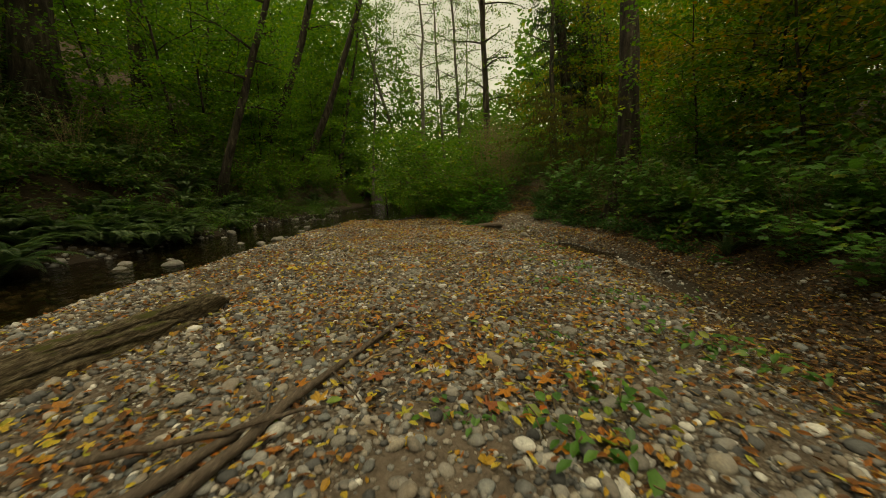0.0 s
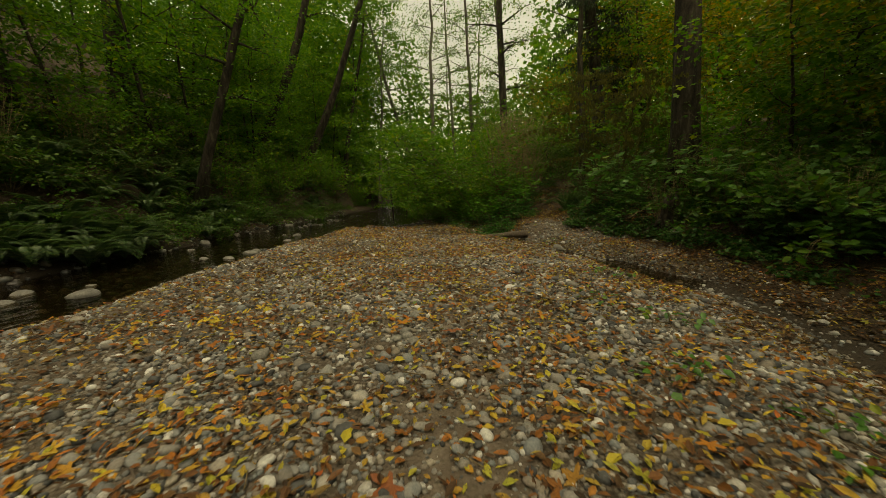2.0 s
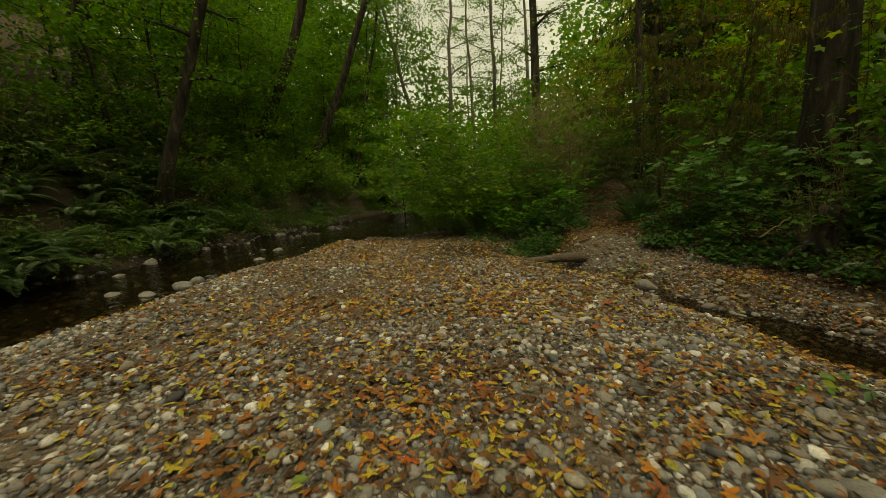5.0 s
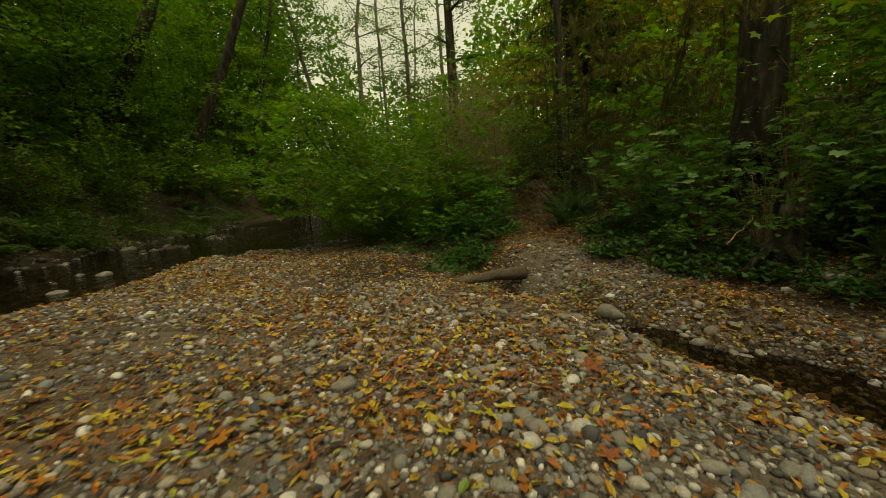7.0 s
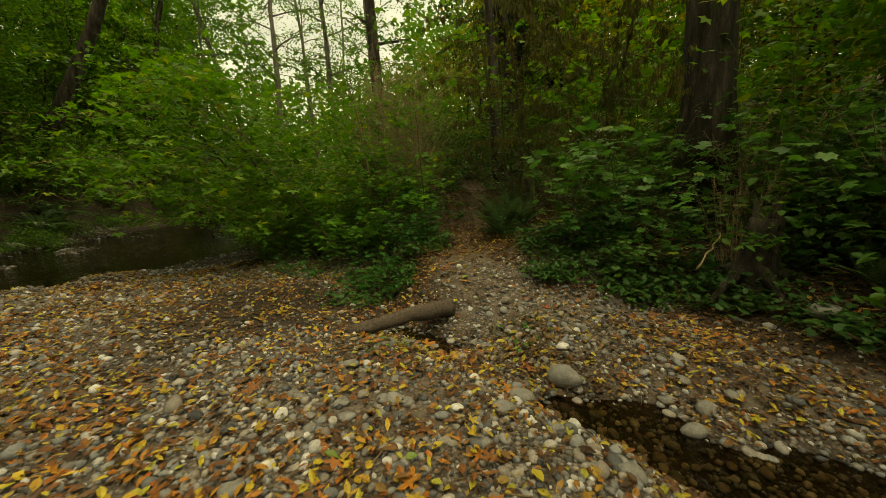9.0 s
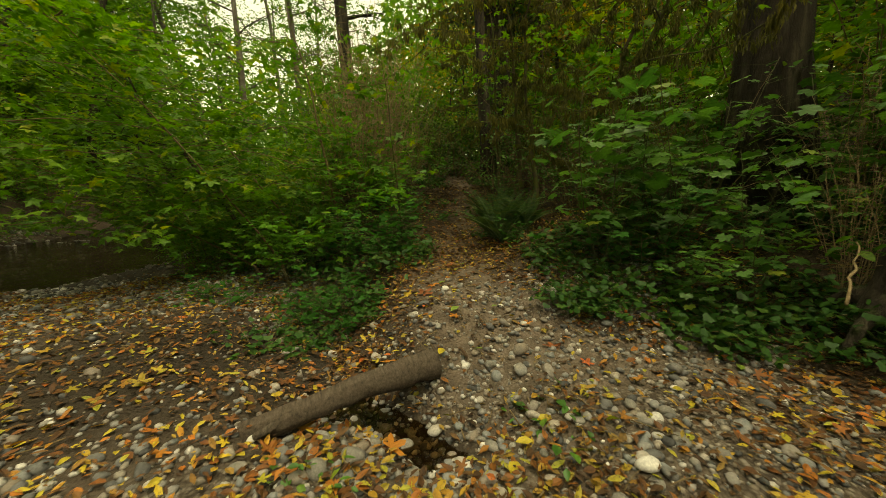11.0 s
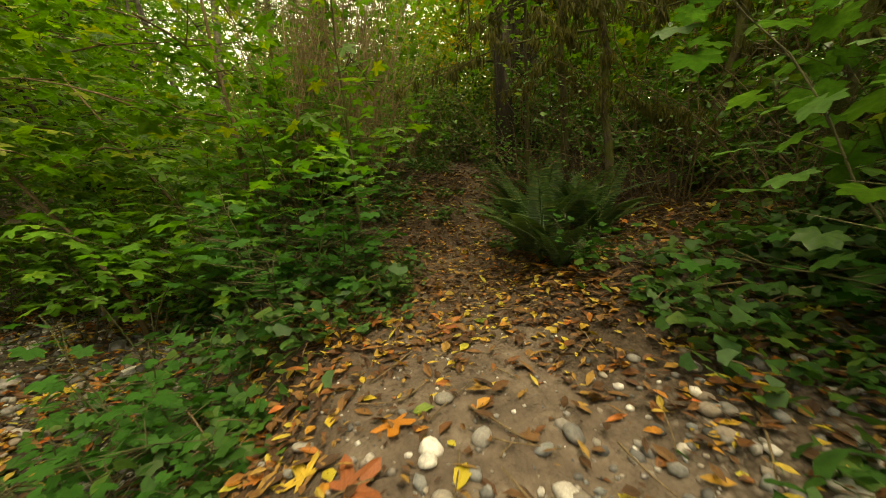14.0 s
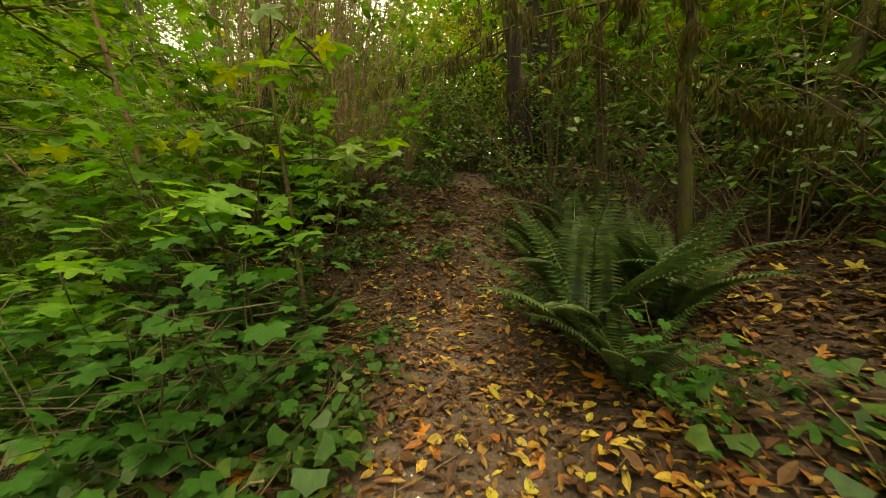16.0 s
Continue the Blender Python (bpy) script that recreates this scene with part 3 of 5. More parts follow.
def main_trees():
    # x, y, height, radius, lean at the top, crown from, spread, limbs, leaves, leaf size, bark, foliage, label
    rows = [
        (-18.0, 22.4, 24, 0.5, (1.0, 0), 0.3, 5.0, 20, 5000, 0.16, mat_bark, mat_crown, "stout dark maple trunk on the steep bank"),
        (-15.2, 14.2, 22, 0.75, (0.5, 0.5), 0.35, 5.0, 16, 4000, 0.15, mat_bark, mat_shaded, "massive dark trunk in the shade above ferns"),
        (-11.7, 18.6, 20, 0.23, (6.6, 0.0), 0.22, 4.2, 22, 6500, 0.14, mat_bark, mat_crown, "slender mossy maple leaning over the creek"),
        (-15.8, 30.0, 24, 0.36, (10.0, 0), 0.38, 4.0, 18, 4200, 0.17, mat_bark, mat_crown, "dark leaning maple with drooping side branches"),
        (-13.8, 34.0, 26, 0.36, (9.5, 0), 0.45, 3.0, 16, 2800, 0.17, mat_bark, mat_bright, "thin alder leaning above the creek"),
        (-13.0, 45.0, 27, 0.28, (4.0, 0), 0.4, 2.6, 16, 3200, 0.17, mat_bark, mat_bright, "thin dark alder beside a leaning one"),
        (-3.6, 47.0, 30, 0.3, (-9.0, 0), 0.2, 3.0, 26, 6500, 0.17, mat_alder, mat_bright, "grey alder leaning back over the creek"),
        (-9.0, 46.0, 24, 0.2, (1.5, 0), 0.2, 3.2, 24, 6000, 0.17, mat_alder, mat_bright, "thin upright grey alder"),
        (-1.9, 40.1, 28, 0.26, (-1.4, 0), 0.15, 3.4, 30, 5500, 0.16, mat_alder, mat_bright, "pale upright alder against the sky"),
        (0.6, 46.0, 28, 0.22, (-2.2, 0), 0.15, 3.4, 30, 5000, 0.16, mat_alder, mat_bright, "thin alder against the bright sky"),
        (2.0, 31.8, 26, 0.17, (-2.4, 0), 0.14, 2.8, 30, 4800, 0.14, mat_alder, mat_bright, "thin straight alder with sparse leaves"),
        (3.3, 25.6, 25, 0.25, (-1.5, 0), 0.2, 2.6, 26, 4200, 0.13, mat_bark, mat_bright, "dark straight alder with sparse side branches"),
        (5.2, 39.0, 26, 0.2, (-1.0, 0), 0.14, 3.4, 28, 5000, 0.16, mat_alder, mat_bright, "thin alder behind the undergrowth"),
        (-5.2, 54.0, 26, 0.2, (-2.0, 0), 0.15, 3.4, 22, 2800, 0.2, mat_alder, mat_bright, "thin grey alder far up the creek"),
        (3.0, 55.0, 27, 0.2, (1.2, 0), 0.15, 3.4, 22, 2800, 0.2, mat_alder, mat_bright, "thin pale alder far behind the bushes"),
        (-1.0, 60.0, 28, 0.2, (0.8, 0), 0.12, 3.6, 22, 2800, 0.2, mat_alder, mat_bright, "slim alder in the misty distance"),
        (6.8, 21.9, 17, 0.19, (-1.2, 0.6), 0.4, 2.6, 14, 1500, 0.13, mat_bark, mat_bright, "dark trunk in the hollow where the trail ends"),
        (7.8, 15.2, 22, 0.46, (-0.9, 0.3), 0.45, 4.0, 14, 3000, 0.15, mat_bark, mat_yellow, "thick straight dark trunk above the undergrowth"),
        (24.0, 28.5, 24, 0.8, (1.0, 0), 0.28, 6.5, 18, 6000, 0.2, mat_bark, mat_yellow, "broad forked maple on the slope"),
        # next four: added outside the view so that their crowns shade both sides
        (9.5, 3.5, 20, 0.45, (-2.0, 0), 0.25, 5.5, 26, 10000, 0.17, mat_bark, mat_crown, "added broad-crowned maple, out of view, to shade the gravel edge"),
        (8.2, -3.5, 20, 0.45, (-1.0, 0), 0.35, 5.5, 18, 5000, 0.18, mat_bark, mat_crown, "added broad-crowned maple, out of view, to shade the gravel bar"),
        (-12.6, 5.0, 21, 0.5, (2.0, 0), 0.25, 5.5, 26, 11000, 0.17, mat_bark, mat_shaded, "added broad maple, out of view, to shade the creek"),
        (-11.8, -3.5, 21, 0.45, (2.0, 0), 0.3, 5.5, 18, 5000, 0.18, mat_bark, mat_shaded, "added broad-crowned maple, out of view, to shade the creek side"),
        (16.0, 12.0, 22, 0.5, (0.5, 0), 0.3, 5.0, 18, 5000, 0.16, mat_bark, mat_yellow, "dark maple trunk on the slope"),
    ]
    for i, (x, y, tall, rad, lean, cf, sp, nl, n, size, bark, fol, label) in enumerate(rows):
        leaf = LEAF_FAR if y > 25 or y < 6 or x > 10 or x < -14 else LEAF_OVAL
        plant_tree("alder_tree" if "alder" in label else "maple_tree", foot(x, y, 0.05), label, grow_tree(100 + i, tall, rad, lean, cf, sp, nl, n, size, leaf, bow=0.7 if rad == 0.36 else 1.0), bark, fol, "trees along the creek")


def conifer(seed, tall, radius, lean, whorls=34, reach=4.2, from_h=0.1, needles=9000):
    """A spruce-like tree: many drooping boughs with hanging sprays."""
    r = np.random.default_rng(seed)
    h = np.linspace(0, 1, 10)
    path = np.stack([lean[0] * h, lean[1] * h, h * tall], 1)
    path[0, 2] = -0.4
    trunk = [tube(path, radius * (1 - 0.85 * h) * (1 + 0.4 * np.exp(-h * tall / 0.7)), 9, 0.05, r)]
    wood, pts, ways = [], [], []
    for i in range(whorls * 3):
        t = from_h + (0.97 - from_h) * i / (whorls * 3)
        base = np.array([lean[0] * t, lean[1] * t, t * tall])
        az = i * 2.4 + r.uniform(-0.4, 0.4)
        ln = reach * (1 - t * 0.85) * r.uniform(0.6, 1.1)
        p = bend(base, (math.cos(az), math.sin(az), 0.15), ln, 7, -0.09, 0.05, r)
        wood.append(tube(p, np.linspace(radius * 0.14 * (1 - t) + 0.01, 0.006, 7), 4, 0, r))
        pts.append(p[1:])
        ways.append(np.tile([[math.cos(az) * 0.4, math.sin(az) * 0.4, -0.9]], (6, 1)))
    pts, ways = np.concatenate(pts), np.concatenate(ways)
    k = r.integers(0, len(pts), needles)
    at = pts[k] + r.standard_normal((needles, 3)) * np.array([0.22, 0.22, 0.06])
    ax = leaf_axes(r, needles, 0.9, 0.6, ways[k])
    crown = swarm(diamond_leaf(0.1), at, *ax, r.uniform(0.1, 0.3, needles))
    return trunk, wood, [crown]


main_trees()
plant_tree("conifer_tree", foot(8.4, 23.4), "dark conifer with drooping boughs and leaning trunk", conifer(31, 24, 0.4, (-3.2, 0.5), 26, 3.6, 0.2, 17000), mat_bark, mat_needle, "trees along the creek")
plant_tree("conifer_tree", foot(9.6, 25.4), "dark conifer with drooping boughs behind another", conifer(32, 26, 0.34, (-0.6, 0), 26, 3.2, 0.16, 12000), mat_bark, mat_needle, "trees along the creek")


# ---- understory: small trees ----
def understory():
    kinds = []
    for i, (tall, rad, lean, sp, n, size, fol, label) in enumerate([
        (8.0, 0.07, (1.5, 0.5), 2.3, 3300, 0.16, mat_crown, "slim understory maple with layered green sprays"),
        (10.0, 0.09, (-1.0, 1.5), 2.8, 4000, 0.17, mat_crown, "young leaning maple with layered green leaves"),
        (9.0, 0.08, (0.5, -1.5), 2.5, 3800, 0.17, mat_yellow, "young maple turning yellow in autumn"),
        (11.0, 0.1, (1.0, 1.0), 2.8, 4200, 0.18, mat_bright, "light green young alder"),
        (7.0, 0.06, (-1.2, 0.3), 2.2, 3200, 0.16, mat_shaded, "understory maple with leaves coloured dark as if shaded"),
    ]):
        kinds.append((grow_tree(200 + i, tall, rad, lean, 0.1, sp, 20, n, size, LEAF_FAR, 0.3, 0.4, 6, 0.2, 3), fol, label))
    r = np.random.default_rng(11)
    spots = []
    # left slope, far bank, distance and right slope: kind, x, y, scale
    for i in range(26):
        y = 5 + 30 * (i + r.uniform(0, 1)) / 26
        spots.append((r.choice([0, 1, 4, 4, 1]) if y < 17 else r.choice([0, 1, 3]), r.uniform(-22, -12.8), y, r.uniform(0.8, 1.2)))
    for i in range(9):
        spots.append((r.choice([2, 0, 4]), r.uniform(8.6, 11.2), 2.5 + 11 * (i + r.uniform(0, 1)) / 9, r.uniform(0.65, 0.95)))
    for i in range(16):
        spots.append((r.choice([3, 1, 3]), r.uniform(-19, -12.8), r.uniform(24, 48), r.uniform(0.9, 1.3)))
    for i in range(12):
        spots.append((3, r.uniform(-24, -12), r.uniform(46, 66), r.uniform(1.3, 1.9)))
    for i in range(16):
        spots.append((r.choice([0, 3, 3]), r.uniform(-5, 9), r.uniform(30, 50), r.uniform(0.5, 0.75)))
    for i in range(26):
        x = r.uniform(10, 24)
        spots.append((r.choice([0, 2, 2, 3]), x, r.uniform(8, 34), r.uniform(0.8, 1.25)))
    for i in range(8):
        spots.append((r.choice([2, 3]), r.uniform(10.5, 18), r.uniform(26, 44), r.uniform(1.0, 1.5)))
    firsts = {}
    for k, x, y, s in spots:
        turn = r.uniform(0, 360)
        if k not in firsts:
            parts, fol, label = kinds[k]
            firsts[k] = plant_tree("understory_tree", (0, 0, 0), label, parts, mat_bark, fol, "understory trees", split=False)
            firsts[k].matrix_basis = pose(*foot(x, y, 0.05), 0, 0, turn)
        else:
            put_copy(firsts[k], x, y, turn, s)


understory()


# ---- distant woods ----
def far_woods():
    """The wooded slopes beyond, too far to tell tree from tree."""
    r = np.random.default_rng(21)
    n = 240000
    az = r.uniform(-85, 85, n)
    dist = r.uniform(46, 72, n)
    x, y = dist * np.sin(np.radians(az)), dist * np.cos(np.radians(az))
    top = np.interp(az, [-100, -40, -22, -13, -9, -6, -3, 0, 8, 10, 14, 20, 45, 100], [38, 38, 38, 32, 25, 20, 15, 13, 12.5, 18, 28, 34, 38, 38])
    top = top * (0.55 + 0.45 * vnoise(az * 0.35, dist * 0.1, 22) + 0.4 * vnoise(az * 1.3, dist * 0.2, 24))
    z = top * r.uniform(0, 1, n) ** 0.8
    lump = vnoise(x * 0.22, y * 0.22 + z * 0.3, 23)
    keep = lump > np.where((az > -12) & (az < 11), 0.46, 0.1)
    keep = keep & (r.uniform(0, 1, n) > 0.85 * (z / top) ** 3)
    at = np.stack([x, y, z + 0.5], 1)[keep]
    m = len(at)
    ax = leaf_axes(r, m, 1.6, 0.3)
    v, f = swarm(LEAF_FAR, at, *ax, r.uniform(0.4, 0.85, m))
    tagged(new("far_woods", mesh_of("far_woods", v, f, mat_bright, False)), "distant mass of light green woodland foliage", "woodland", kind="stuff")
    # behind the walk and round the sides, unseen foliage is added, coloured dark
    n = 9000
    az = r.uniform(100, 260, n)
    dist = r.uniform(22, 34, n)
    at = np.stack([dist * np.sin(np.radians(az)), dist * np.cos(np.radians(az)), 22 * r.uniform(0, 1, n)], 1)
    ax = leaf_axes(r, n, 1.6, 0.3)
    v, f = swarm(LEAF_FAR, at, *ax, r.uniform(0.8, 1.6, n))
    tagged(new("unseen_woods_behind", mesh_of("unseen_woods_behind", v, f, mat_shaded, False)), "unseen dark foliage added behind the walk to close the place", "woodland", kind="stuff")


far_woods()


# ---- shrubs, ferns and ground cover ----
def grow_shrub(seed, tall, reach, stems, leaves, size, leaf, spray=0.12, low=0.25, sag=-0.1, stem_r=0.008, tilt=0.4, stalks=True):
    """Arching stems from one foot, with leaves in loose layers along their upper part."""
    r = np.random.default_rng(seed)
    wood, pts, owner = [], [], []
    for i in range(stems):
        az = i * 2.4 + r.uniform(-0.5, 0.5)
        out = r.uniform(0.15, 1.0) * reach / tall
        ln = tall * r.uniform(0.75, 1.15)
        p = bend((0.08 * math.cos(az), 0.08 * math.sin(az), -0.06 * tall), (math.cos(az) * out, math.sin(az) * out, 1), ln, 8, sag * r.uniform(0.3, 1.4), 0.09, r)
        stem = [tube(p, np.linspace(stem_r, 0.003, 8), 4, 0, r)]
        u = np.linspace(0, 1, 8)
        for t in r.uniform(low, 1, 14):
            c = np.array([np.interp(t, u, p[:, k]) for k in range(3)])
            a2 = r.uniform(0, 2 * np.pi)
            q = bend(c, (math.cos(a2), math.sin(a2), 0.35), size * r.uniform(1.0, 2.6), 3, -0.05, 0.1, r)
            if stalks:
                stem.append(tube(q[::2], [0.0035, 0.002], 3, 0, r))
            pts.append(q[1:])
            owner.extend([i] * 2)
        wood.append(join(stem))
    pts = np.concatenate(pts)
    pick = r.integers(0, len(pts), leaves)
    at = pts[pick] + r.standard_normal((leaves, 3)) * np.array([spray, spray, spray * 0.4])
    sizes = size * r.uniform(0.55, 1.25, leaves)
    return wood, (leaf, at, leaf_axes(r, leaves, tilt, 0.3), sizes, np.array(owner)[pick])


def shrub_kind(name, label, seed, foliage, group, *args, stem=None, tangle=False, singly=False, **kw):
    """A first plant of its kind. tangle: stems too fine to tell apart; singly: each large leaf a part."""
    wood, (leaf, at, axes, sizes, owner) = grow_shrub(seed, *args, **kw)
    t = thing(name, (0, 0, -50), label, "shrub", group)
    if tangle:
        tagged(part("stem_tangle", mesh_of("stem_tangle", *join(wood), stem or mat_stem), t), kind="stuff")
    else:
        stems = [part("stem", mesh_of("stem", *w, stem or mat_stem), t) for w in wood]
    if singly:
        me = mesh_of("leaf", *leaf, foliage, True)
        for p, rt, ah, up, s, k in zip(at, *axes, sizes, owner):
            m = Matrix((rt, ah, up)).transposed().to_4x4() @ Matrix.Scale(s, 4)
            m.translation = p
            part("leaf", me, stems[k]).matrix_basis = m
    else:
        tagged(part("foliage", mesh_of("foliage", *swarm(leaf, at, *axes, sizes), foliage, True), t), kind="stuff")
    return t


def sow(first, spots):
    """Puts the first at the first spot and copies at the rest: x, y, scale."""
    r = np.random.default_rng(len(spots) * 7 + 3)
    for i, (x, y, s) in enumerate(spots):
        m = pose(*foot(x, y, 0.03), 0, 0, r.uniform(0, 360)) @ Matrix.Scale(s, 4)
        if i:
            copy_thing(first, m)
        else:
            later = m
    first.matrix_basis = later


def belt(seed, n, x0, x1, y0, y1, s0, s1, ok=None):
    r = np.random.default_rng(seed)
    out = []
    while len(out) < n:
        x, y = r.uniform(x0, x1), r.uniform(y0, y1)
        if ok is None or ok(x, y):
            out.append((x, y, r.uniform(s0, s1)))
    return out


near_thimble = shrub_kind("thimbleberry_bush", "fresh green thimbleberry with large lobed leaves beside the trail", 40, mat_shrub1, "thimbleberry bushes", 0.95, 0.7, 8, 135, 0.115, LEAF_THIMBLE, singly=True, tilt=0.22, stem=mat_greenstem, stem_r=0.005)
thimble = shrub_kind("thimbleberry_bush", "broad-leaved green thimbleberry bush with thin stems", 41, mat_shrub, "thimbleberry bushes", 1.5, 0.8, 8, 240, 0.165, LEAF_THIMBLE, tilt=0.22, stem=mat_greenstem, stem_r=0.006)
tall_thimble = shrub_kind("thimbleberry_bush", "tall thimbleberry bush with pale green lobed leaves", 42, mat_shrub, "thimbleberry bushes", 2.3, 0.9, 7, 125, 0.22, LEAF_THIMBLE, low=0.3, tilt=0.22, stem=mat_greenstem)
bramble = shrub_kind("bramble_bush", "tangled bramble bush with small dark leaves", 43, mat_ivy, "bramble bushes", 1.4, 1.2, 14, 640, 0.108, LEAF_OVAL, sag=-0.22, tangle=True, stalks=False)
brush = shrub_kind("leafy_bush", "dense soft green bush hanging over the creek edge", 44, mat_crown, "leafy bushes", 2.4, 1.5, 18, 1900, 0.1, LEAF_OVAL, spray=0.24, stem_r=0.012, tangle=True, stalks=False, tilt=0.7, low=0.1)
vine = shrub_kind("vine_maple_bush", "arching vine maple with flat layers of leaves", 45, mat_crown, "vine maples", 3.2, 1.9, 10, 760, 0.15, LEAF_MAPLE_FAR, spray=0.26, low=0.2, stem_r=0.018)
canes = shrub_kind("cane_thicket", "thicket of dry brown upright canes with few leaves", 46, mat_crown, "cane thickets", 2.6, 0.8, 26, 150, 0.09, LEAF_OVAL, stem=mat_cane, sag=-0.04)
cover = shrub_kind("groundcover_plant", "low dark green leafy ground cover", 47, mat_cover, "ground cover plants", 0.32, 0.5, 9, 110, 0.085, LEAF_IVY, spray=0.08, stem_r=0.004, tangle=True, stalks=False)
weed = shrub_kind("small_weed", "small fresh green weed among the pebbles", 48, mat_shrub, "weeds on the gravel", 0.1, 0.12, 6, 26, 0.05, LEAF_OVAL, spray=0.02, stem_r=0.002, tangle=True, stalks=False)


sapling = shrub_kind("maple_sapling", "young maple sapling with flat layers of bright leaves", 57, mat_sapling, "maple saplings", 1.75, 0.9, 7, 190, 0.17, LEAF_MAPLE, spray=0.1, low=0.4, tilt=0.18, stalks=False, stem=mat_greenstem, stem_r=0.008)
sow(sapling, [(2.6, 18.5, 0.9), (2.0, 18.3, 0.9), (3.1, 19.4, 0.9), (1.3, 18.2, 0.85), (2.5, 20.0, 1.1), (3.7, 20.6, 0.9), (0.6, 18.7, 0.8), (1.0, 19.5, 1.1), (1.7, 20.0, 1.2), (-0.2, 19.2, 0.7)])
twiggy = shrub_kind("twiggy_bush", "thin-stemmed half-bare bush with small sparse leaves", 59, mat_shrub, "twiggy bushes", 2.2, 1.5, 13, 300, 0.075, LEAF_OVAL, spray=0.12, low=0.2, sag=-0.12, stem_r=0.007, tilt=0.5)
sow(twiggy, [(6.1, 18.7, 1.0), (6.5, 17.6, 1.1), (6.0, 16.3, 0.8), (6.7, 16.3, 1.0), (7.0, 18.6, 1.2), (7.3, 17.2, 1.2), (6.6, 15.4, 0.9), (5.9, 19.8, 1.0), (6.5, 20.5, 1.1), (7.2, 20.0, 1.2), (3.0, 20.2, 0.8), (5.1, 22.4, 1.0), (4.2, 22.6, 1.1)])
# the leafy bush again, with the hollow's shade put into its leaf colour
dark_brush = shrub_kind("leafy_bush", "bush coloured dark as if shaded in the hollow at the trail's end", 58, mat_shaded, "leafy bushes", 2.4, 1.3, 16, 1500, 0.1, LEAF_OVAL, spray=0.22, stem_r=0.012, tangle=True, stalks=False, tilt=0.7, low=0.05)
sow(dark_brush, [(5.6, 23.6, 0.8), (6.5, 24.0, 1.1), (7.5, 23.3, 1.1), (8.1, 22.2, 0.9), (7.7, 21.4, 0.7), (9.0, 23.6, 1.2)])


def beside_trail(x, y):
    d = abs(x - float(trail_x(y)))
    return 0.5 < d < 1.5 and not (x > float(trail_x(y)) and y < 18)


def off_trail(x, y):
    return abs(x - float(trail_x(y))) > 0.95 and abs(x - float(tread_x(y))) > 1.6


sow(near_thimble, [(1.95, 16.2, 0.7), (2.75, 17.5, 0.9), (2.1, 16.7, 0.8), (1.75, 17.0, 0.95), (2.45, 17.3, 0.95), (2.2, 17.9, 1.0), (2.75, 18.2, 1.0), (1.5, 16.6, 0.7), (5.1, 14.9, 1.0), (4.5, 16.72, 0.5), (0.5, 17.4, 0.55), (0.0, 17.9, 0.55)])
sow(tall_thimble, [(4.75, 15.15, 0.9), (5.6, 14.9, 0.95), (6.0, 15.6, 0.9), (6.8, 14.2, 0.9), (5.5, 14.1, 0.7)] + belt(51, 18, 6.2, 9, 7, 14, 0.7, 1.0))
sow(thimble, [(1.6, 19.0, 0.7), (4.9, 14.3, 0.55), (5.9, 5.9, 0.75), (6.2, 7.0, 0.8), (5.5, 4.4, 0.7), (5.3, 3.1, 0.65), (6.3, 8.4, 0.75), (6.6, 5.2, 0.9), (6.5, 9.7, 0.8)]
    + belt(52, 14, 6.5, 8.4, 3.5, 13, 0.6, 1.0) + belt(53, 7, 1.5, 3.0, 19.4, 22, 0.6, 0.9))
sow(bramble, belt(54, 34, 6.6, 12, 3, 17, 0.9, 1.6) + belt(63, 26, -10.9, -9.7, 13, 44, 0.5, 0.9) + belt(67, 36, -12.6, -10.5, 6, 26, 0.8, 1.2) + belt(56, 8, 6.2, 10, 17.5, 25, 0.9, 1.5, off_trail))
# a second bramble whose darker leaf colour carries the left bank's shade
dark_bramble = shrub_kind("bramble_bush", "tangled bramble coloured dark as if shaded on the creek bank", 50, mat_shaded, "bramble bushes", 1.4, 1.2, 14, 640, 0.1, LEAF_OVAL, sag=-0.22, tangle=True, stalks=False)
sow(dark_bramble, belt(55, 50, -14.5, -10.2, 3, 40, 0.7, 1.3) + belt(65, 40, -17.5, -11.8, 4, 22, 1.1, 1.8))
sow(brush, [(-0.4, 29.5, 1.0), (0.9, 24.6, 1.2), (1.6, 26.4, 1.35), (-1.2, 32, 1.1), (-2.6, 35, 1.2), (-3.6, 39, 1.3), (0.6, 28, 1.5), (2.6, 26, 1.5), (5.0, 26, 1.6), (6.2, 25.2, 1.1), (7.4, 25.8, 1.4), (0.2, 19.7, 0.5), (-0.7, 20.4, 0.5), (0.9, 20.4, 0.7), (1.4, 21.5, 0.85), (0.2, 22.2, 0.85), (-0.9, 23.2, 0.8), (-1.9, 25, 0.9), (-2.4, 28, 1.0), (-3.0, 31, 1.1)] + belt(68, 16, -13, -3, 52, 60, 1.5, 2.2)
    + belt(57, 18, -14, -10.9, 22, 46, 0.7, 1.2) + belt(58, 18, -3, 10, 27, 42, 1.2, 1.9))
sow(vine, [(8.0, 20.6, 1.1), (8.6, 17.4, 1.2), (9.4, 14.6, 1.2), (9.6, 11.5, 1.1), (10.4, 8.5, 1.1), (9.8, 6, 1.1), (8.8, 22.0, 1.1)] + belt(59, 14, -15, -11.6, 10, 36, 0.9, 1.3))
vine_light = shrub_kind("vine_maple_bush", "light green vine maple with flat layers of leaves", 49, mat_bright, "vine maples", 3.4, 1.9, 10, 760, 0.16, LEAF_MAPLE_FAR, spray=0.28, low=0.25, stem_r=0.018)
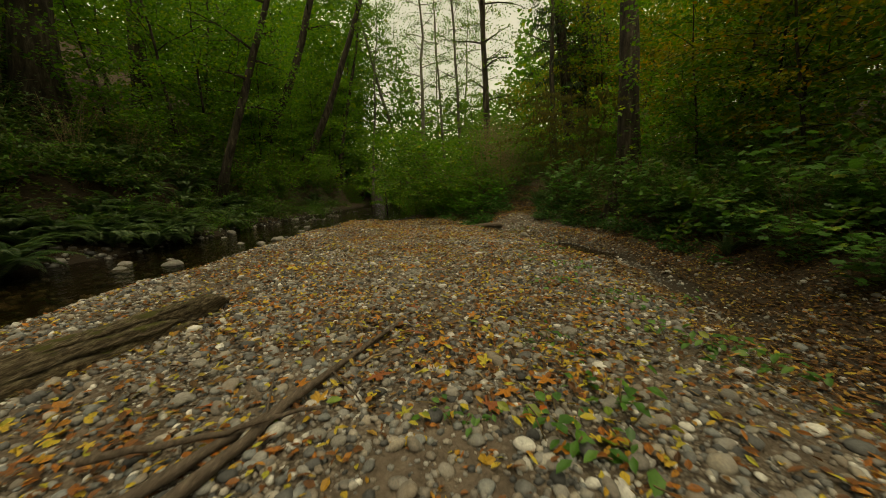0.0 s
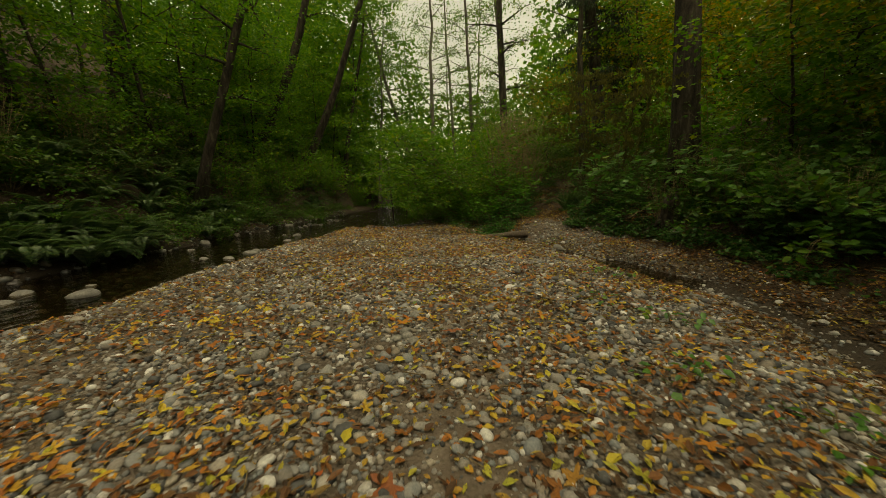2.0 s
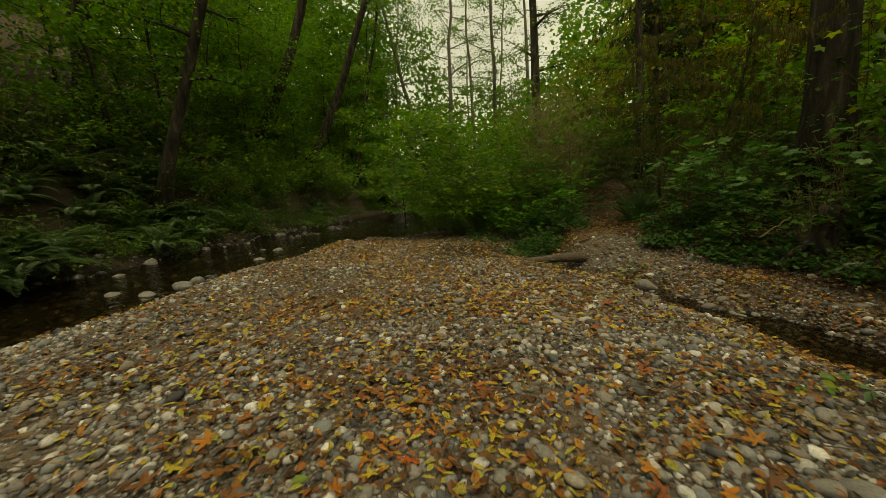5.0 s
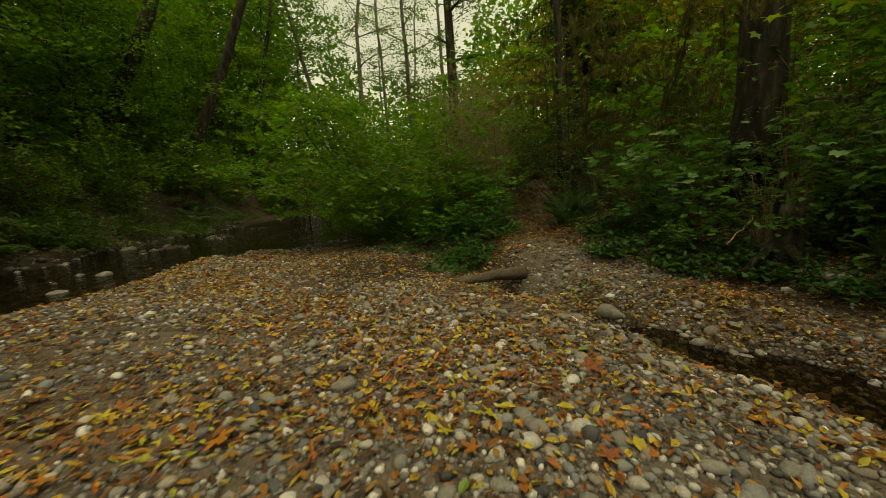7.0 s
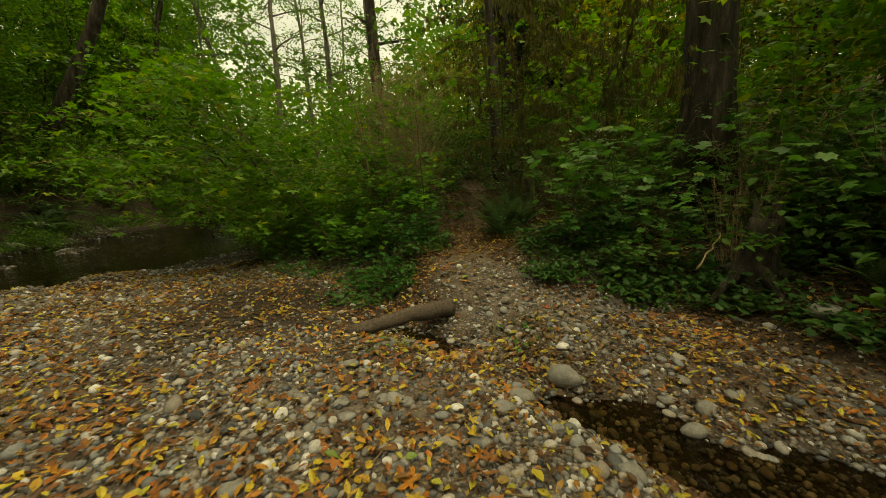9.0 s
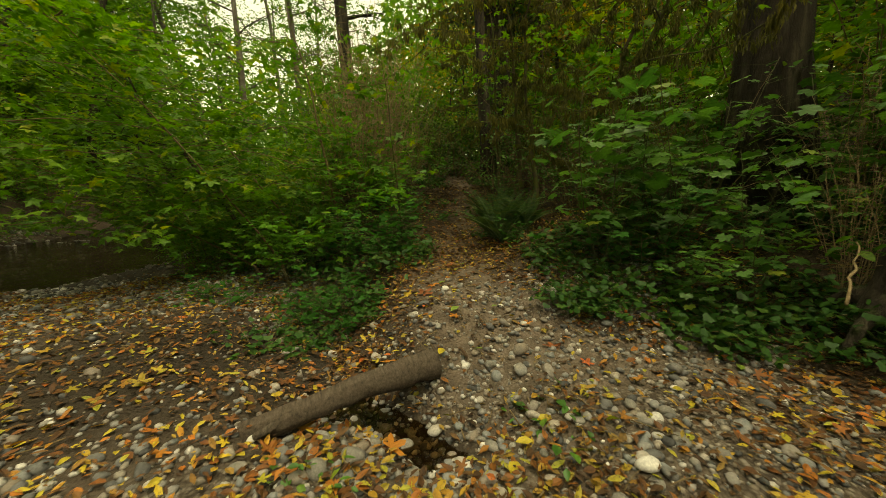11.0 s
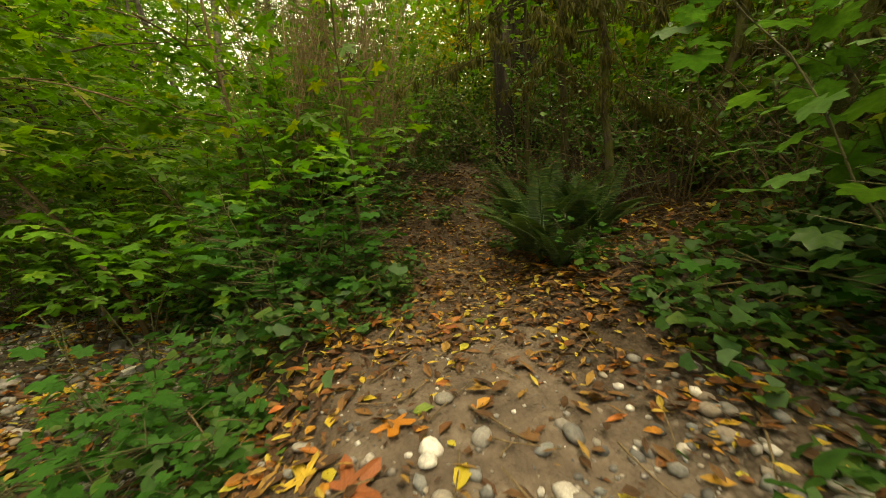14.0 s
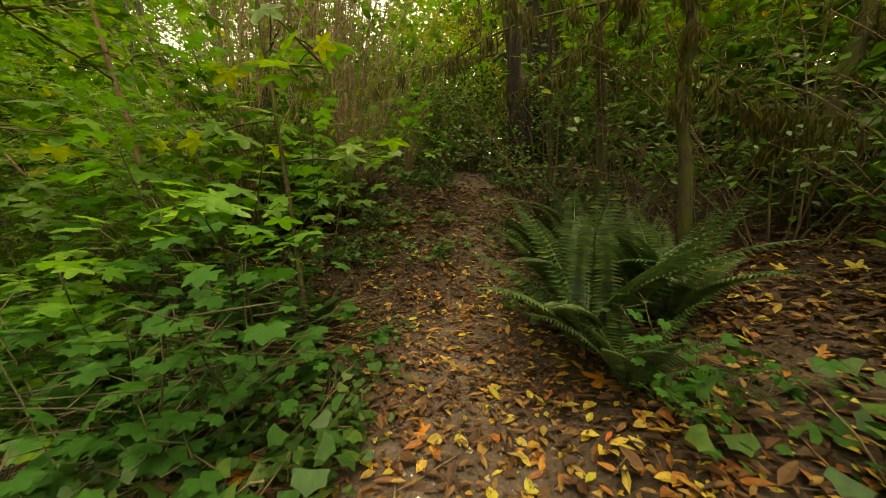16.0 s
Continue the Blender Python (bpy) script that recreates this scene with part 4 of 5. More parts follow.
sow(vine_light, [(3.6, 23.8, 1.1), (8.4, 19.4, 1.2), (4.6, 24.6, 1.2), (9.2, 18.8, 1.4), (1.8, 22.6, 1.0), (8.8, 16.2, 1.3), (9.8, 13.0, 1.3), (-11.5, 26, 1.2), (-11.8, 31, 1.3), (-11.4, 37, 1.3)])
sow(canes, [(2.5, 19.6, 1.0), (3.2, 20.8, 1.5), (2.9, 21.8, 1.6), (6.4, 6.4, 0.6), (6.6, 8.8, 0.6), (6.3, 4.6, 0.5), (6.2, 13.6, 0.6), (3.4, 20.3, 0.9), (1.9, 20.2, 1.0), (2.4, 20.9, 1.5), (3.7, 21.6, 1.5), (3.2, 22.6, 1.6), (4.6, 22.4, 1.0), (7.2, 14.0, 0.8), (6.9, 12.2, 0.8), (6.8, 10.2, 0.7), (-12.6, 12.5, 0.9), (-12.8, 15.0, 0.9)])
sow(cover, belt(60, 110, 3.8, 8.0, 12.9, 16.2, 0.8, 1.2, lambda x, y: x > 3.95 + 0.9 * max(0, 14.8 - y) + 0.4 * smooth(15.0, 15.6, y)) + [(3.05, 17.2, 0.6), (3.2, 17.5, 0.5), (3.35, 17.85, 0.6), (2.95, 16.9, 0.6), (3.55, 18.3, 0.5)] + belt(61, 30, 0.9, 2.75, 16.0, 19.5, 0.8, 1.1) + belt(64, 60, 2.5, 7.5, 16.6, 23, 0.55, 1.0, beside_trail) + belt(62, 44, 5.4, 8, 2.5, 13, 0.8, 1.3, lambda x, y: x > float(bank_foot(y)) - 0.15) + belt(66, 44, 5.5, 8.2, 9.5, 13.2, 0.9, 1.4))
sow(weed, [(0.75, 1.9, 2.1), (0.95, 2.05, 2.5), (1.0, 3.0, 1.7), (2.1, 4.6, 1.9), (2.3, 3.3, 2.1), (2.6, 2.9, 2.3), (2.9, 3.0, 2.5), (1.7, 5.4, 1.9), (2.4, 6.6, 2.1), (0.1, 2.1, 1.3), (3.1, 2.2, 2.7), (2.6, 4.4, 1.9), (1.9, 7.2, 1.7), (3.3, 4.9, 1.9), (2.75, 8.9, 2.1), (1.4, 13.6, 1.3), (2.9, 13.7, 2.1)])


def fern_kind(seed, fronds=15, long=0.85, sag=-0.12):
    """A sword fern: arching fronds, each with two rows of narrow pinnae."""
    r = np.random.default_rng(seed)
    t = thing("sword_fern", (0, 0, -50), "dark green sword fern with arching fronds", "fern", "sword ferns")
    for i in range(fronds):
        az = i * 2.4 + r.uniform(-0.3, 0.3)
        p = bend((0, 0, 0), (math.cos(az) * 0.55, math.sin(az) * 0.55, r.uniform(1.0, 2.3)), long * r.uniform(0.75, 1.15), 12, sag, 0.02, r)
        chunk = [tube(p, np.linspace(0.005, 0.0015, 12), 3, 0, r)]
        n = 34
        u = np.linspace(0.12, 1, n)
        c = np.stack([np.interp(u, np.linspace(0, 1, 12), p[:, k]) for k in range(3)], 1)
        d = rows_norm(np.gradient(c, axis=0))
        side = rows_norm(np.cross(d, np.array([0, 0, 1.0])))
        ln = long * 0.115 * np.sin(np.clip(u * 2.7 + 0.35, 0, np.pi)) + 0.01
        for sgn in (-1, 1):
            ahead = rows_norm(side * sgn + d * 0.35 + np.array([0, 0, -0.18]))
            right = rows_norm(np.cross(ahead, np.cross(side, d) * 1.0))
            chunk.append(swarm(diamond_leaf(0.13), c, right, ahead, np.cross(right, ahead), ln))
        part("frond", mesh_of("frond", *join(chunk), mat_fern, False), t)
    return t


fern = fern_kind(71)
fern_big = fern_kind(72, 18, 1.5, -0.2)
sow(fern, [(4.6, 17.45, 1.3), (4.9, 17.95, 1.35), (4.5, 17.05, 0.7), (5.1, 17.4, 1.1), (5.35, 18.4, 0.9), (3.1, 18.3, 0.55), (5.9, 19.4, 0.9)] + belt(73, 10, 5.8, 9, 6, 14, 0.7, 1.0))
sow(fern_big, belt(76, 22, -10.6, -9.5, 3.5, 13.5, 0.85, 1.2) + belt(74, 50, -12.8, -10.0, 3, 20, 0.8, 1.2) + belt(75, 8, -14.5, -10.8, 20, 32, 0.9, 1.2))


# ---- mossy tree and overhanging maple ----
def mossy_tree(seed, at, tall, rad, lean, limbs, label):
    """A small dead-looking tree, its branches hung with moss."""
    r = np.random.default_rng(seed)
    trunk, wood, _ = grow_tree(seed, tall, rad, lean, 0.3, 1.7, limbs, 10, 0.1, LEAF_FAR, 0.05, 0.1, 9, 0.3, 4, crook=0.045)
    t = plant_tree("mossy_tree", at, label, (trunk, wood, None), mat_moss, None, "mossy trees")
    pts = np.concatenate([w[0] for w in wood] + [trunk[0][0][trunk[0][0][:, 2] > 1.0]])
    n = 9000
    p = pts[r.integers(0, len(pts), n)] + r.standard_normal((n, 3)) * 0.03
    az = r.uniform(0, 2 * np.pi, n)
    ahead = rows_norm(np.stack([0.25 * r.standard_normal(n), 0.25 * r.standard_normal(n), -np.ones(n)], 1))
    right = rows_norm(np.cross(ahead, np.stack([np.cos(az), np.sin(az), 0 * az], 1)))
    v, f = swarm(diamond_leaf(0.09), p, right, ahead, np.cross(right, ahead), r.uniform(0.03, 0.13, n))
    tagged(part("hanging_moss", mesh_of("hanging_moss", v, f, mat_moss_strand, False), t, "olive green hanging moss"), kind="stuff")


mossy_tree(76, foot(5.7, 17.7), 4.6, 0.045, (-1.5, -0.4), 9, "small tree with branches hung with olive moss")
mossy_tree(77, foot(7.1, 17.9), 4.6, 0.08, (0.6, -0.4), 9, "thin tree hung with olive moss above ferns")
mossy_tree(74, foot(6.3, 19.3), 5.0, 0.06, (-1.2, -1.0), 11, "crooked thin tree with moss-hung branches over the trail")
mossy_tree(75, foot(6.3, 16.3), 4.4, 0.05, (-0.7, -0.9), 10, "leaning mossy tree with bare crooked branches")
mossy_tree(78, foot(7.0, 22.3), 5.5, 0.1, (-1.6, -0.4), 10, "small mossy tree at the dark end of the trail")
plant_tree("vine_maple_tree", foot(1.2, 18.6), "vine maple leaning over the creek edge", grow_tree(79, 4.6, 0.022, (-3.4, 0.6), 0.3, 1.6, 20, 1500, 0.15, LEAF_MAPLE, 0.15, 0.24, 6, 0.2, 4, 0.35), mat_stem, mat_crown, "vine maples")
plant_tree("vine_maple_tree", foot(0.8, 19.1), "low vine maple arching far over the creek edge", grow_tree(82, 2.5, 0.02, (-4.2, 0.5), 0.35, 1.4, 22, 2000, 0.14, LEAF_MAPLE_FAR, 0.05, 0.22, 6, 0.2, 4, 0.35), mat_stem, mat_crown, "vine maples")
plant_tree("vine_maple_tree", foot(1.5, 20.0), "vine maple leaning out with wide layered branches", grow_tree(83, 3.8, 0.024, (-2.6, 0.8), 0.35, 1.6, 20, 1500, 0.14, LEAF_MAPLE_FAR, 0.1, 0.28, 6, 0.2, 4, 0.35), mat_stem, mat_crown, "vine maples")
plant_tree("vine_maple_tree", foot(0.3, 21.6), "bent vine maple with dense sprays beside the creek", grow_tree(86, 5.0, 0.05, (-3.0, 0.3), 0.25, 2.0, 22, 2600, 0.13, LEAF_MAPLE_FAR, 0.1, 0.3, 7, 0.2, 4, 0.4, crook=0.03), mat_bark, mat_crown, "vine maples")
plant_tree("vine_maple_tree", foot(-0.8, 24.2), "dark-stemmed vine maple leaning out above the water", grow_tree(87, 5.6, 0.06, (-3.6, -0.8), 0.25, 2.2, 22, 2600, 0.14, LEAF_MAPLE_FAR, 0.1, 0.32, 7, 0.2, 4, 0.4, crook=0.03), mat_bark, mat_crown, "vine maples")
plant_tree("vine_maple_tree", foot(3.05, 18.05), "thin mossy sapling beside the trail", grow_tree(84, 3.4, 0.016, (-0.15, 0.1), 0.3, 0.7, 8, 80, 0.16, LEAF_MAPLE, 0.15, 0.1, 6, 0.2, 3, 0.35), mat_moss, mat_crown, "vine maples")
plant_tree("vine_maple_tree", foot(2.1, 19.0), "vine maple sapling with thin upright stem", grow_tree(80, 4.4, 0.03, (-0.7, 0.2), 0.3, 1.3, 12, 480, 0.15, LEAF_MAPLE, 0.15, 0.22, 6, 0.2, 4, 0.35), mat_stem, mat_crown, "vine maples")
plant_tree("vine_maple_tree", foot(6.1, 20.0), "vine maple reaching over the trail with yellow-green leaves", grow_tree(81, 5.0, 0.04, (-0.9, -0.9), 0.45, 1.5, 12, 300, 0.16, LEAF_MAPLE, 0.1, 0.24, 6, 0.2, 4, 0.35), mat_moss, mat_bright, "vine maples")


# ---- logs and sticks ----
def log_thing(name, label, p0, p1, r0, r1, mat, seed, lift=0.0, sides=14, rings=16, lumps=0.05, ridges=0.03, crook=0.02):
    r = np.random.default_rng(seed)
    a3, b3 = np.array(p0, float), np.array(p1, float)
    mid = (a3 + b3) / 2
    u = np.linspace(0, 1, rings)[:, None]
    path = a3 * (1 - u) + b3 * u + np.cumsum(r.standard_normal((rings, 3)), 0) * crook * np.sin(u * np.pi) * 0.4 - mid
    t = thing(name, tuple(mid), label, "log" if r0 > 0.06 else "stick")
    rad = np.linspace(r0, r1, rings) * (1 + 0.06 * r.standard_normal(rings))
    part("wood", mesh_of("wood", *tube(path, rad, sides, lumps, r, ridges), mat), t)
    return t, path, r


def stub(t, path, k, way, ln, rad, mat, r):
    part("branch_stub", mesh_of("branch_stub", *tube(bend(path[k], way, ln, 4, -0.02, 0.08, r), np.linspace(rad, rad * 0.4, 4), 6, 0.04, r), mat), t)


lg, pth, rr_ = log_thing("fallen_log", "weathered brown log bridging the side channel", (1.02, 14.22, 0.06), (2.42, 14.6, 0.11), 0.08, 0.115, mat_wood, 81)
stub(lg, pth, 3, (-0.6, -0.5, 0.1), 0.28, 0.05, mat_wood, rr_)
stub(lg, pth, 11, (0.2, -0.5, 0.7), 0.07, 0.04, mat_wood, rr_)


def rotten_log():
    """A long log split into ragged fibrous slabs that lie close together."""
    r = np.random.default_rng(82)
    a3, b3 = np.array((-3.85, 0.5, 0.02)), np.array((-2.74, 4.45, 0.0))
    mid = (a3 + b3) / 2
    t = thing("rotten_log", tuple(mid), "long rotten split log with moss half sunk in gravel", "log")
    way = (b3 - a3) / np.linalg.norm(b3 - a3)
    side = np.cross(way, (0, 0, 1))
    for k, (off, up, rad, s0, s1) in enumerate([(0, 0.05, 0.14, 0, 1), (-0.15, 0.02, 0.11, 0.05, 0.93), (0.15, 0.02, 0.1, 0, 0.9), (-0.07, 0.13, 0.07, 0.1, 0.97), (0.08, 0.12, 0.06, 0, 0.8), (-0.26, -0.01, 0.08, 0, 0.75), (-0.36, -0.02, 0.06, 0.1, 0.62), (0.02, 0.17, 0.04, 0.3, 0.95)]):
        u = np.linspace(s0, s1, 30)[:, None]
        path = a3 * (1 - u) + b3 * u - mid + side * off * 1.2 + np.array([0, 0, up * 1.35]) + np.cumsum(r.standard_normal((30, 3)), 0) * 0.006
        taper = np.clip(np.minimum((u[:, 0] - s0) / 0.05 + 0.25, (s1 - u[:, 0]) / 0.08 + 0.2), 0, 1)
        part("split_slab", mesh_of("split_slab", *tube(path, 1.35 * rad * taper * (1 - 0.25 * u[:, 0]), 16, 0.07, r, 0.16), mat_old), t)


rotten_log()
log_thing("long_stick", "long bare dark branch lying on the pebbles", (-1.62, 1.05, 0.13), (-0.44, 3.75, 0.11), 0.037, 0.024, mat_branch, 84, sides=9, crook=0.03)
lg, pth, rr_ = log_thing("long_stick", "long bare branch with side twigs on the pebbles", (-1.38, 1.05, 0.13), (-0.55, 3.4, 0.12), 0.04, 0.02, mat_branch, 85, sides=9, crook=0.03)
stub(lg, pth, 10, (0.5, -0.7, 0.05), 0.5, 0.012, mat_branch, rr_)
stub(lg, pth, 6, (-0.5, 0.9, 0.25), 0.6, 0.011, mat_branch, rr_)
stub(lg, pth, 8, (0.3, -0.2, -0.4), 0.16, 0.01, mat_branch, rr_)
log_thing("long_stick", "thin crooked stick crossing two branches", (-1.85, 1.6, 0.15), (-0.75, 2.05, 0.16), 0.024, 0.012, mat_branch, 86, sides=7, crook=0.03)
log_thing("small_stick", "short pale stick on the gravel", (0.32, 2.45, 0.09), (0.14, 2.85, 0.09), 0.008, 0.006, mat_cane, 87, sides=6)
log_thing("small_stick", "short pale stick on the gravel", (-0.72, 2.7, 0.09), (-0.4, 3.05, 0.09), 0.012, 0.007, mat_cane, 88, sides=6)
log_thing("small_stick", "thin dark twig on the gravel", (0.95, 7.3, 0.09), (1.75, 6.8, 0.08), 0.012, 0.006, mat_wood, 89, sides=6, crook=0.03)


log_thing("fallen_branch", "thin pale dead branch leaning in the bank's undergrowth", (5.05, 13.2, 0.72), (5.75, 13.45, 1.1), 0.012, 0.006, mat_cane, 90, sides=6, crook=0.03)


def stump(at, tall, rad, seed):
    """A decayed mossy stump: buttressed foot, hollowed ragged top."""
    r = np.random.default_rng(seed)
    t = thing("mossy_stump", at, "dark decayed mossy stump in the bank's undergrowth", "stump")
    h = np.linspace(0, 1, 9)
    path = np.stack([0.08 * h, -0.05 * h, -0.3 + (tall + 0.3) * h], 1)
    part("wood", mesh_of("wood", *tube(path, rad * (1 - 0.35 * h + 0.7 * np.exp(-h * 5)), 16, 0.07, r, 0.12), mat_bark), t)
    for k in range(6):
        az = k * 1.05 + r.uniform(-0.3, 0.3)
        q = bend((0, 0, 0.25), (math.cos(az), math.sin(az), -0.25), rad * 3.2, 6, -0.05, 0.1, r)
        part("root", mesh_of("root", *tube(q, np.linspace(rad * 0.4, rad * 0.1, 6), 7, 0.06, r), mat_bark), t)
    for k in range(5):
        az = k * 1.26 + r.uniform(-0.3, 0.3)
        q = bend((0.08 + rad * 0.4 * math.cos(az), -0.05 + rad * 0.4 * math.sin(az), tall - 0.15), (0.1 * math.cos(az), 0.1 * math.sin(az), 1), r.uniform(0.25, 0.45), 4, 0, 0.06, r)
        part("splinter", mesh_of("splinter", *tube(q, np.linspace(rad * 0.3, rad * 0.05, 4), 6, 0.08, r), mat_bark), t)


stump(foot(6.2, 13.3), 0.85, 0.26, 96)


# ---- stones and fallen leaves ----
def stone_shape(seed, fine=True):
    """A rounded river stone, about one across."""
    bm = bmesh.new()
    bmesh.ops.create_icosphere(bm, subdivisions=2 if fine else 1, radius=0.5)
    r = np.random.default_rng(seed)
    v = np.array([q.co[:] for q in bm.verts])
    f = np.array([[q.index for q in fc.verts] for fc in bm.faces])
    bm.free()
    for i in range(5):
        d = rows_norm(r.standard_normal((1, 3)))[0]
        cut = r.uniform(0.28, 0.42)
        over = np.maximum(0, v @ d - cut)
        v = v - 0.75 * over[:, None] * d
    return v * np.array([1, r.uniform(0.68, 0.9), r.uniform(0.45, 0.66)]), f


def octa_stone(seed):
    r = np.random.default_rng(seed)
    bm = bmesh.new()
    bmesh.ops.create_icosphere(bm, subdivisions=1, radius=0.5)
    v = np.array([q.co[:] for q in bm.verts])
    f = np.array([[q.index for q in fc.verts] for fc in bm.faces])
    bm.free()
    return v * (1 + 0.14 * r.standard_normal((len(v), 1))) * np.array([1, r.uniform(0.65, 0.9), r.uniform(0.5, 0.7)]), f


FINE = [stone_shape(300 + i) for i in range(14)]
ROUGH = [octa_stone(330 + i) for i in range(10)]


OCTA = (np.array([(0.5, 0, 0), (-0.5, 0, 0), (0, 0.4, 0), (0, -0.4, 0), (0, 0, 0.33), (0, 0, -0.33)]), np.array([(0, 2, 4), (2, 1, 4), (1, 3, 4), (3, 0, 4), (2, 0, 5), (1, 2, 5), (3, 1, 5), (0, 3, 5)]))


def stone_axes(r, n, tilt=0.25):
    az = r.uniform(0, 2 * np.pi, n)
    ahead = rows_norm(np.stack([np.cos(az), np.sin(az), tilt * r.standard_normal(n)], 1))
    up = np.stack([tilt * r.standard_normal(n), tilt * r.standard_normal(n), np.ones(n)], 1)
    right = rows_norm(np.cross(ahead, up))
    return right, ahead, np.cross(right, ahead)


def gravel():
    r = np.random.default_rng(91)
    n = 140000
    x, y = r.uniform(-6.6, 5.6, n), r.uniform(0.6, 21.0, n)
    line = np.interp(y, [0, 7.5, 10, 12.5, 16], [0.1, 0.0, 0.9, 2.0, 3.1])
    want = (1 - 0.45 * smooth(1.2, 4.5, np.abs(x - line))) * np.maximum(gravel_share(x, y), 0.3 * (x > 2.5) * (y < 13)) * (1 - np.where(y > 12, 0.35, 0.7) * trail_share(x, y))
    want = want * (0.55 + 0.6 * smooth(0.3, 0.65, vnoise(x * 0.9, y * 0.9, 12)))
    k = r.uniform(0, 1, n) < want
    x, y = x[k], y[k]
    n = len(x)
    size = np.clip(np.exp(r.normal(np.log(0.043), 0.45, n)), 0.016, 0.17)
    z = height(x, y)
    at = np.stack([x, y, z + size * 0.1], 1)
    near = (np.abs(x - np.interp(y, [0, 7.5, 10, 12.5, 16], [0.1, 0.0, 0.9, 2.0, 3.1])) < 2.3) & (size > 0.078)
    pick = r.integers(0, 10, n)
    axes = stone_axes(r, n)
    chunks = []
    for i in range(10):
        for sel, shapes in ((near & (pick == i), FINE), (~near & (pick == i), ROUGH)):
            if sel.any():
                chunks.append(swarm(shapes[i], at[sel], *[q[sel] for q in axes], size[sel]))
    v, f = join(chunks)
    print("pebbles", n, len(f))
    ob = new("gravel", mesh_of("gravel", v, f, mat_stone))
    ob.parent = ground
    tagged(ob, "rounded grey and tan river pebbles", kind="stuff")
    # grit on the trodden earth
    n = 26000
    x, y = r.uniform(-2.5, 5.2, n), r.uniform(0.8, 19.5, n)
    k = r.uniform(0, 1, n) < np.maximum(trail_share(x, y), 0.35 * gravel_share(x, y)) * (height(x, y) > -0.2)
    x, y = x[k], y[k]
    size = np.clip(np.exp(r.normal(np.log(0.018), 0.4, len(x))), 0.008, 0.05)
    at = np.stack([x, y, height(x, y) + size * 0.1], 1)
    v, f = swarm(OCTA, at, *stone_axes(r, len(x)), size)
    ob = new("grit", mesh_of("grit", v, f, mat_stone))
    ob.parent = ground
    tagged(ob, "fine grit on trodden earth", kind="stuff")
    # the sparse stones of the far part of the bar and of the creek bed
    n = 15000
    x, y = r.uniform(-10.6, 1.6, n), r.uniform(3, 34, n)
    k = r.uniform(0, 1, n) < np.where(x > -6.2, smooth(15, 18, y) * 0.5 * np.maximum(gravel_share(x, y), 0.25 * (y < 22)), 0.55)
    x, y = x[k], y[k]
    size = np.clip(np.exp(r.normal(np.log(0.1), 0.55, len(x))), 0.03, 0.32) * np.where(x > -6.0, 0.55, 1.0)
    at = np.stack([x, y, height(x, y) + size * 0.12], 1)
    v, f = swarm(ROUGH[0], at, *stone_axes(r, len(x)), size)
    ob = new("creek_stones", mesh_of("creek_stones", v, f, mat_wet_stone))
    ob.parent = ground
    tagged(ob, "wet grey stones of the creek bed", kind="stuff")


def cobbles():
    """The larger stones that can be picked out one by one."""
    r = np.random.default_rng(92)
    shapes = [mesh_of("cobble", *FINE[i], mat_cobble) for i in range(14)]
    spots = [(2.94, 12.82, 0.36), (3.0, 12.45, 0.16), (2.35, 12.65, 0.3), (2.05, 12.35, 0.22), (3.62, 12.3, 0.17), (3.75, 12.05, 0.22), (3.5, 11.95, 0.25), (3.85, 12.35, 0.15), (1.0, 13.3, 0.17), (0.3, 12.1, 0.16),
             (-0.75, 12.0, 0.17), (-0.35, 11.15, 0.21), (1.65, 13.9, 0.2), (1.45, 13.75, 0.16), (2.9, 14.5, 0.12), (3.5, 15.2, 0.13), (3.1, 16.0, 0.09), (5.95, 12.4, 0.4), (1.6, 8.05, 0.2), (1.75, 8.0, 0.24), (0.62, 2.75, 0.17),
             (-6.9, 8.9, 0.62), (-6.5, 12.6, 0.4), (-6.2, 13.1, 0.42), (-6.0, 12.9, 0.36), (-7.2, 12.6, 0.4), (-6.3, 13.6, 0.38), (-7.8, 8.4, 0.4), (-8.2, 9.0, 0.42), (-7.5, 9.6, 0.36), (-6.6, 16.5, 0.4), (-7.0, 18.2, 0.42), (-8.8, 14.2, 0.4), (-9.3, 15.6, 0.45), (-9.6, 23, 0.6), (-10.0, 27, 0.7)]
    line = lambda yy: float(np.interp(yy, [0, 7.5, 10, 12.5, 16], [0.1, 0.0, 0.9, 2.0, 3.1]))
    while len(spots) < 300:
        y = r.uniform(1.2, 15.6)
        x = line(y) + r.normal(0, 1.5)
        if float(gravel_share(x, y)) > 0.6 and float(trail_share(x, y)) < 0.5:
            spots.append((x, y, float(np.clip(math.exp(r.normal(math.log(0.105), 0.28)), 0.07, 0.22))))
    for i, (x, y, s) in enumerate(spots):
        ob = new("cobble", shapes[i % 14])
        ob.parent = ground
        ob.matrix_basis = pose(x, y, float(height(x, y)) + s * (0.12 if x > -5 else 0.26), r.uniform(-9, 9), r.uniform(-9, 9), r.uniform(0, 360)) @ Matrix.Scale(s, 4)


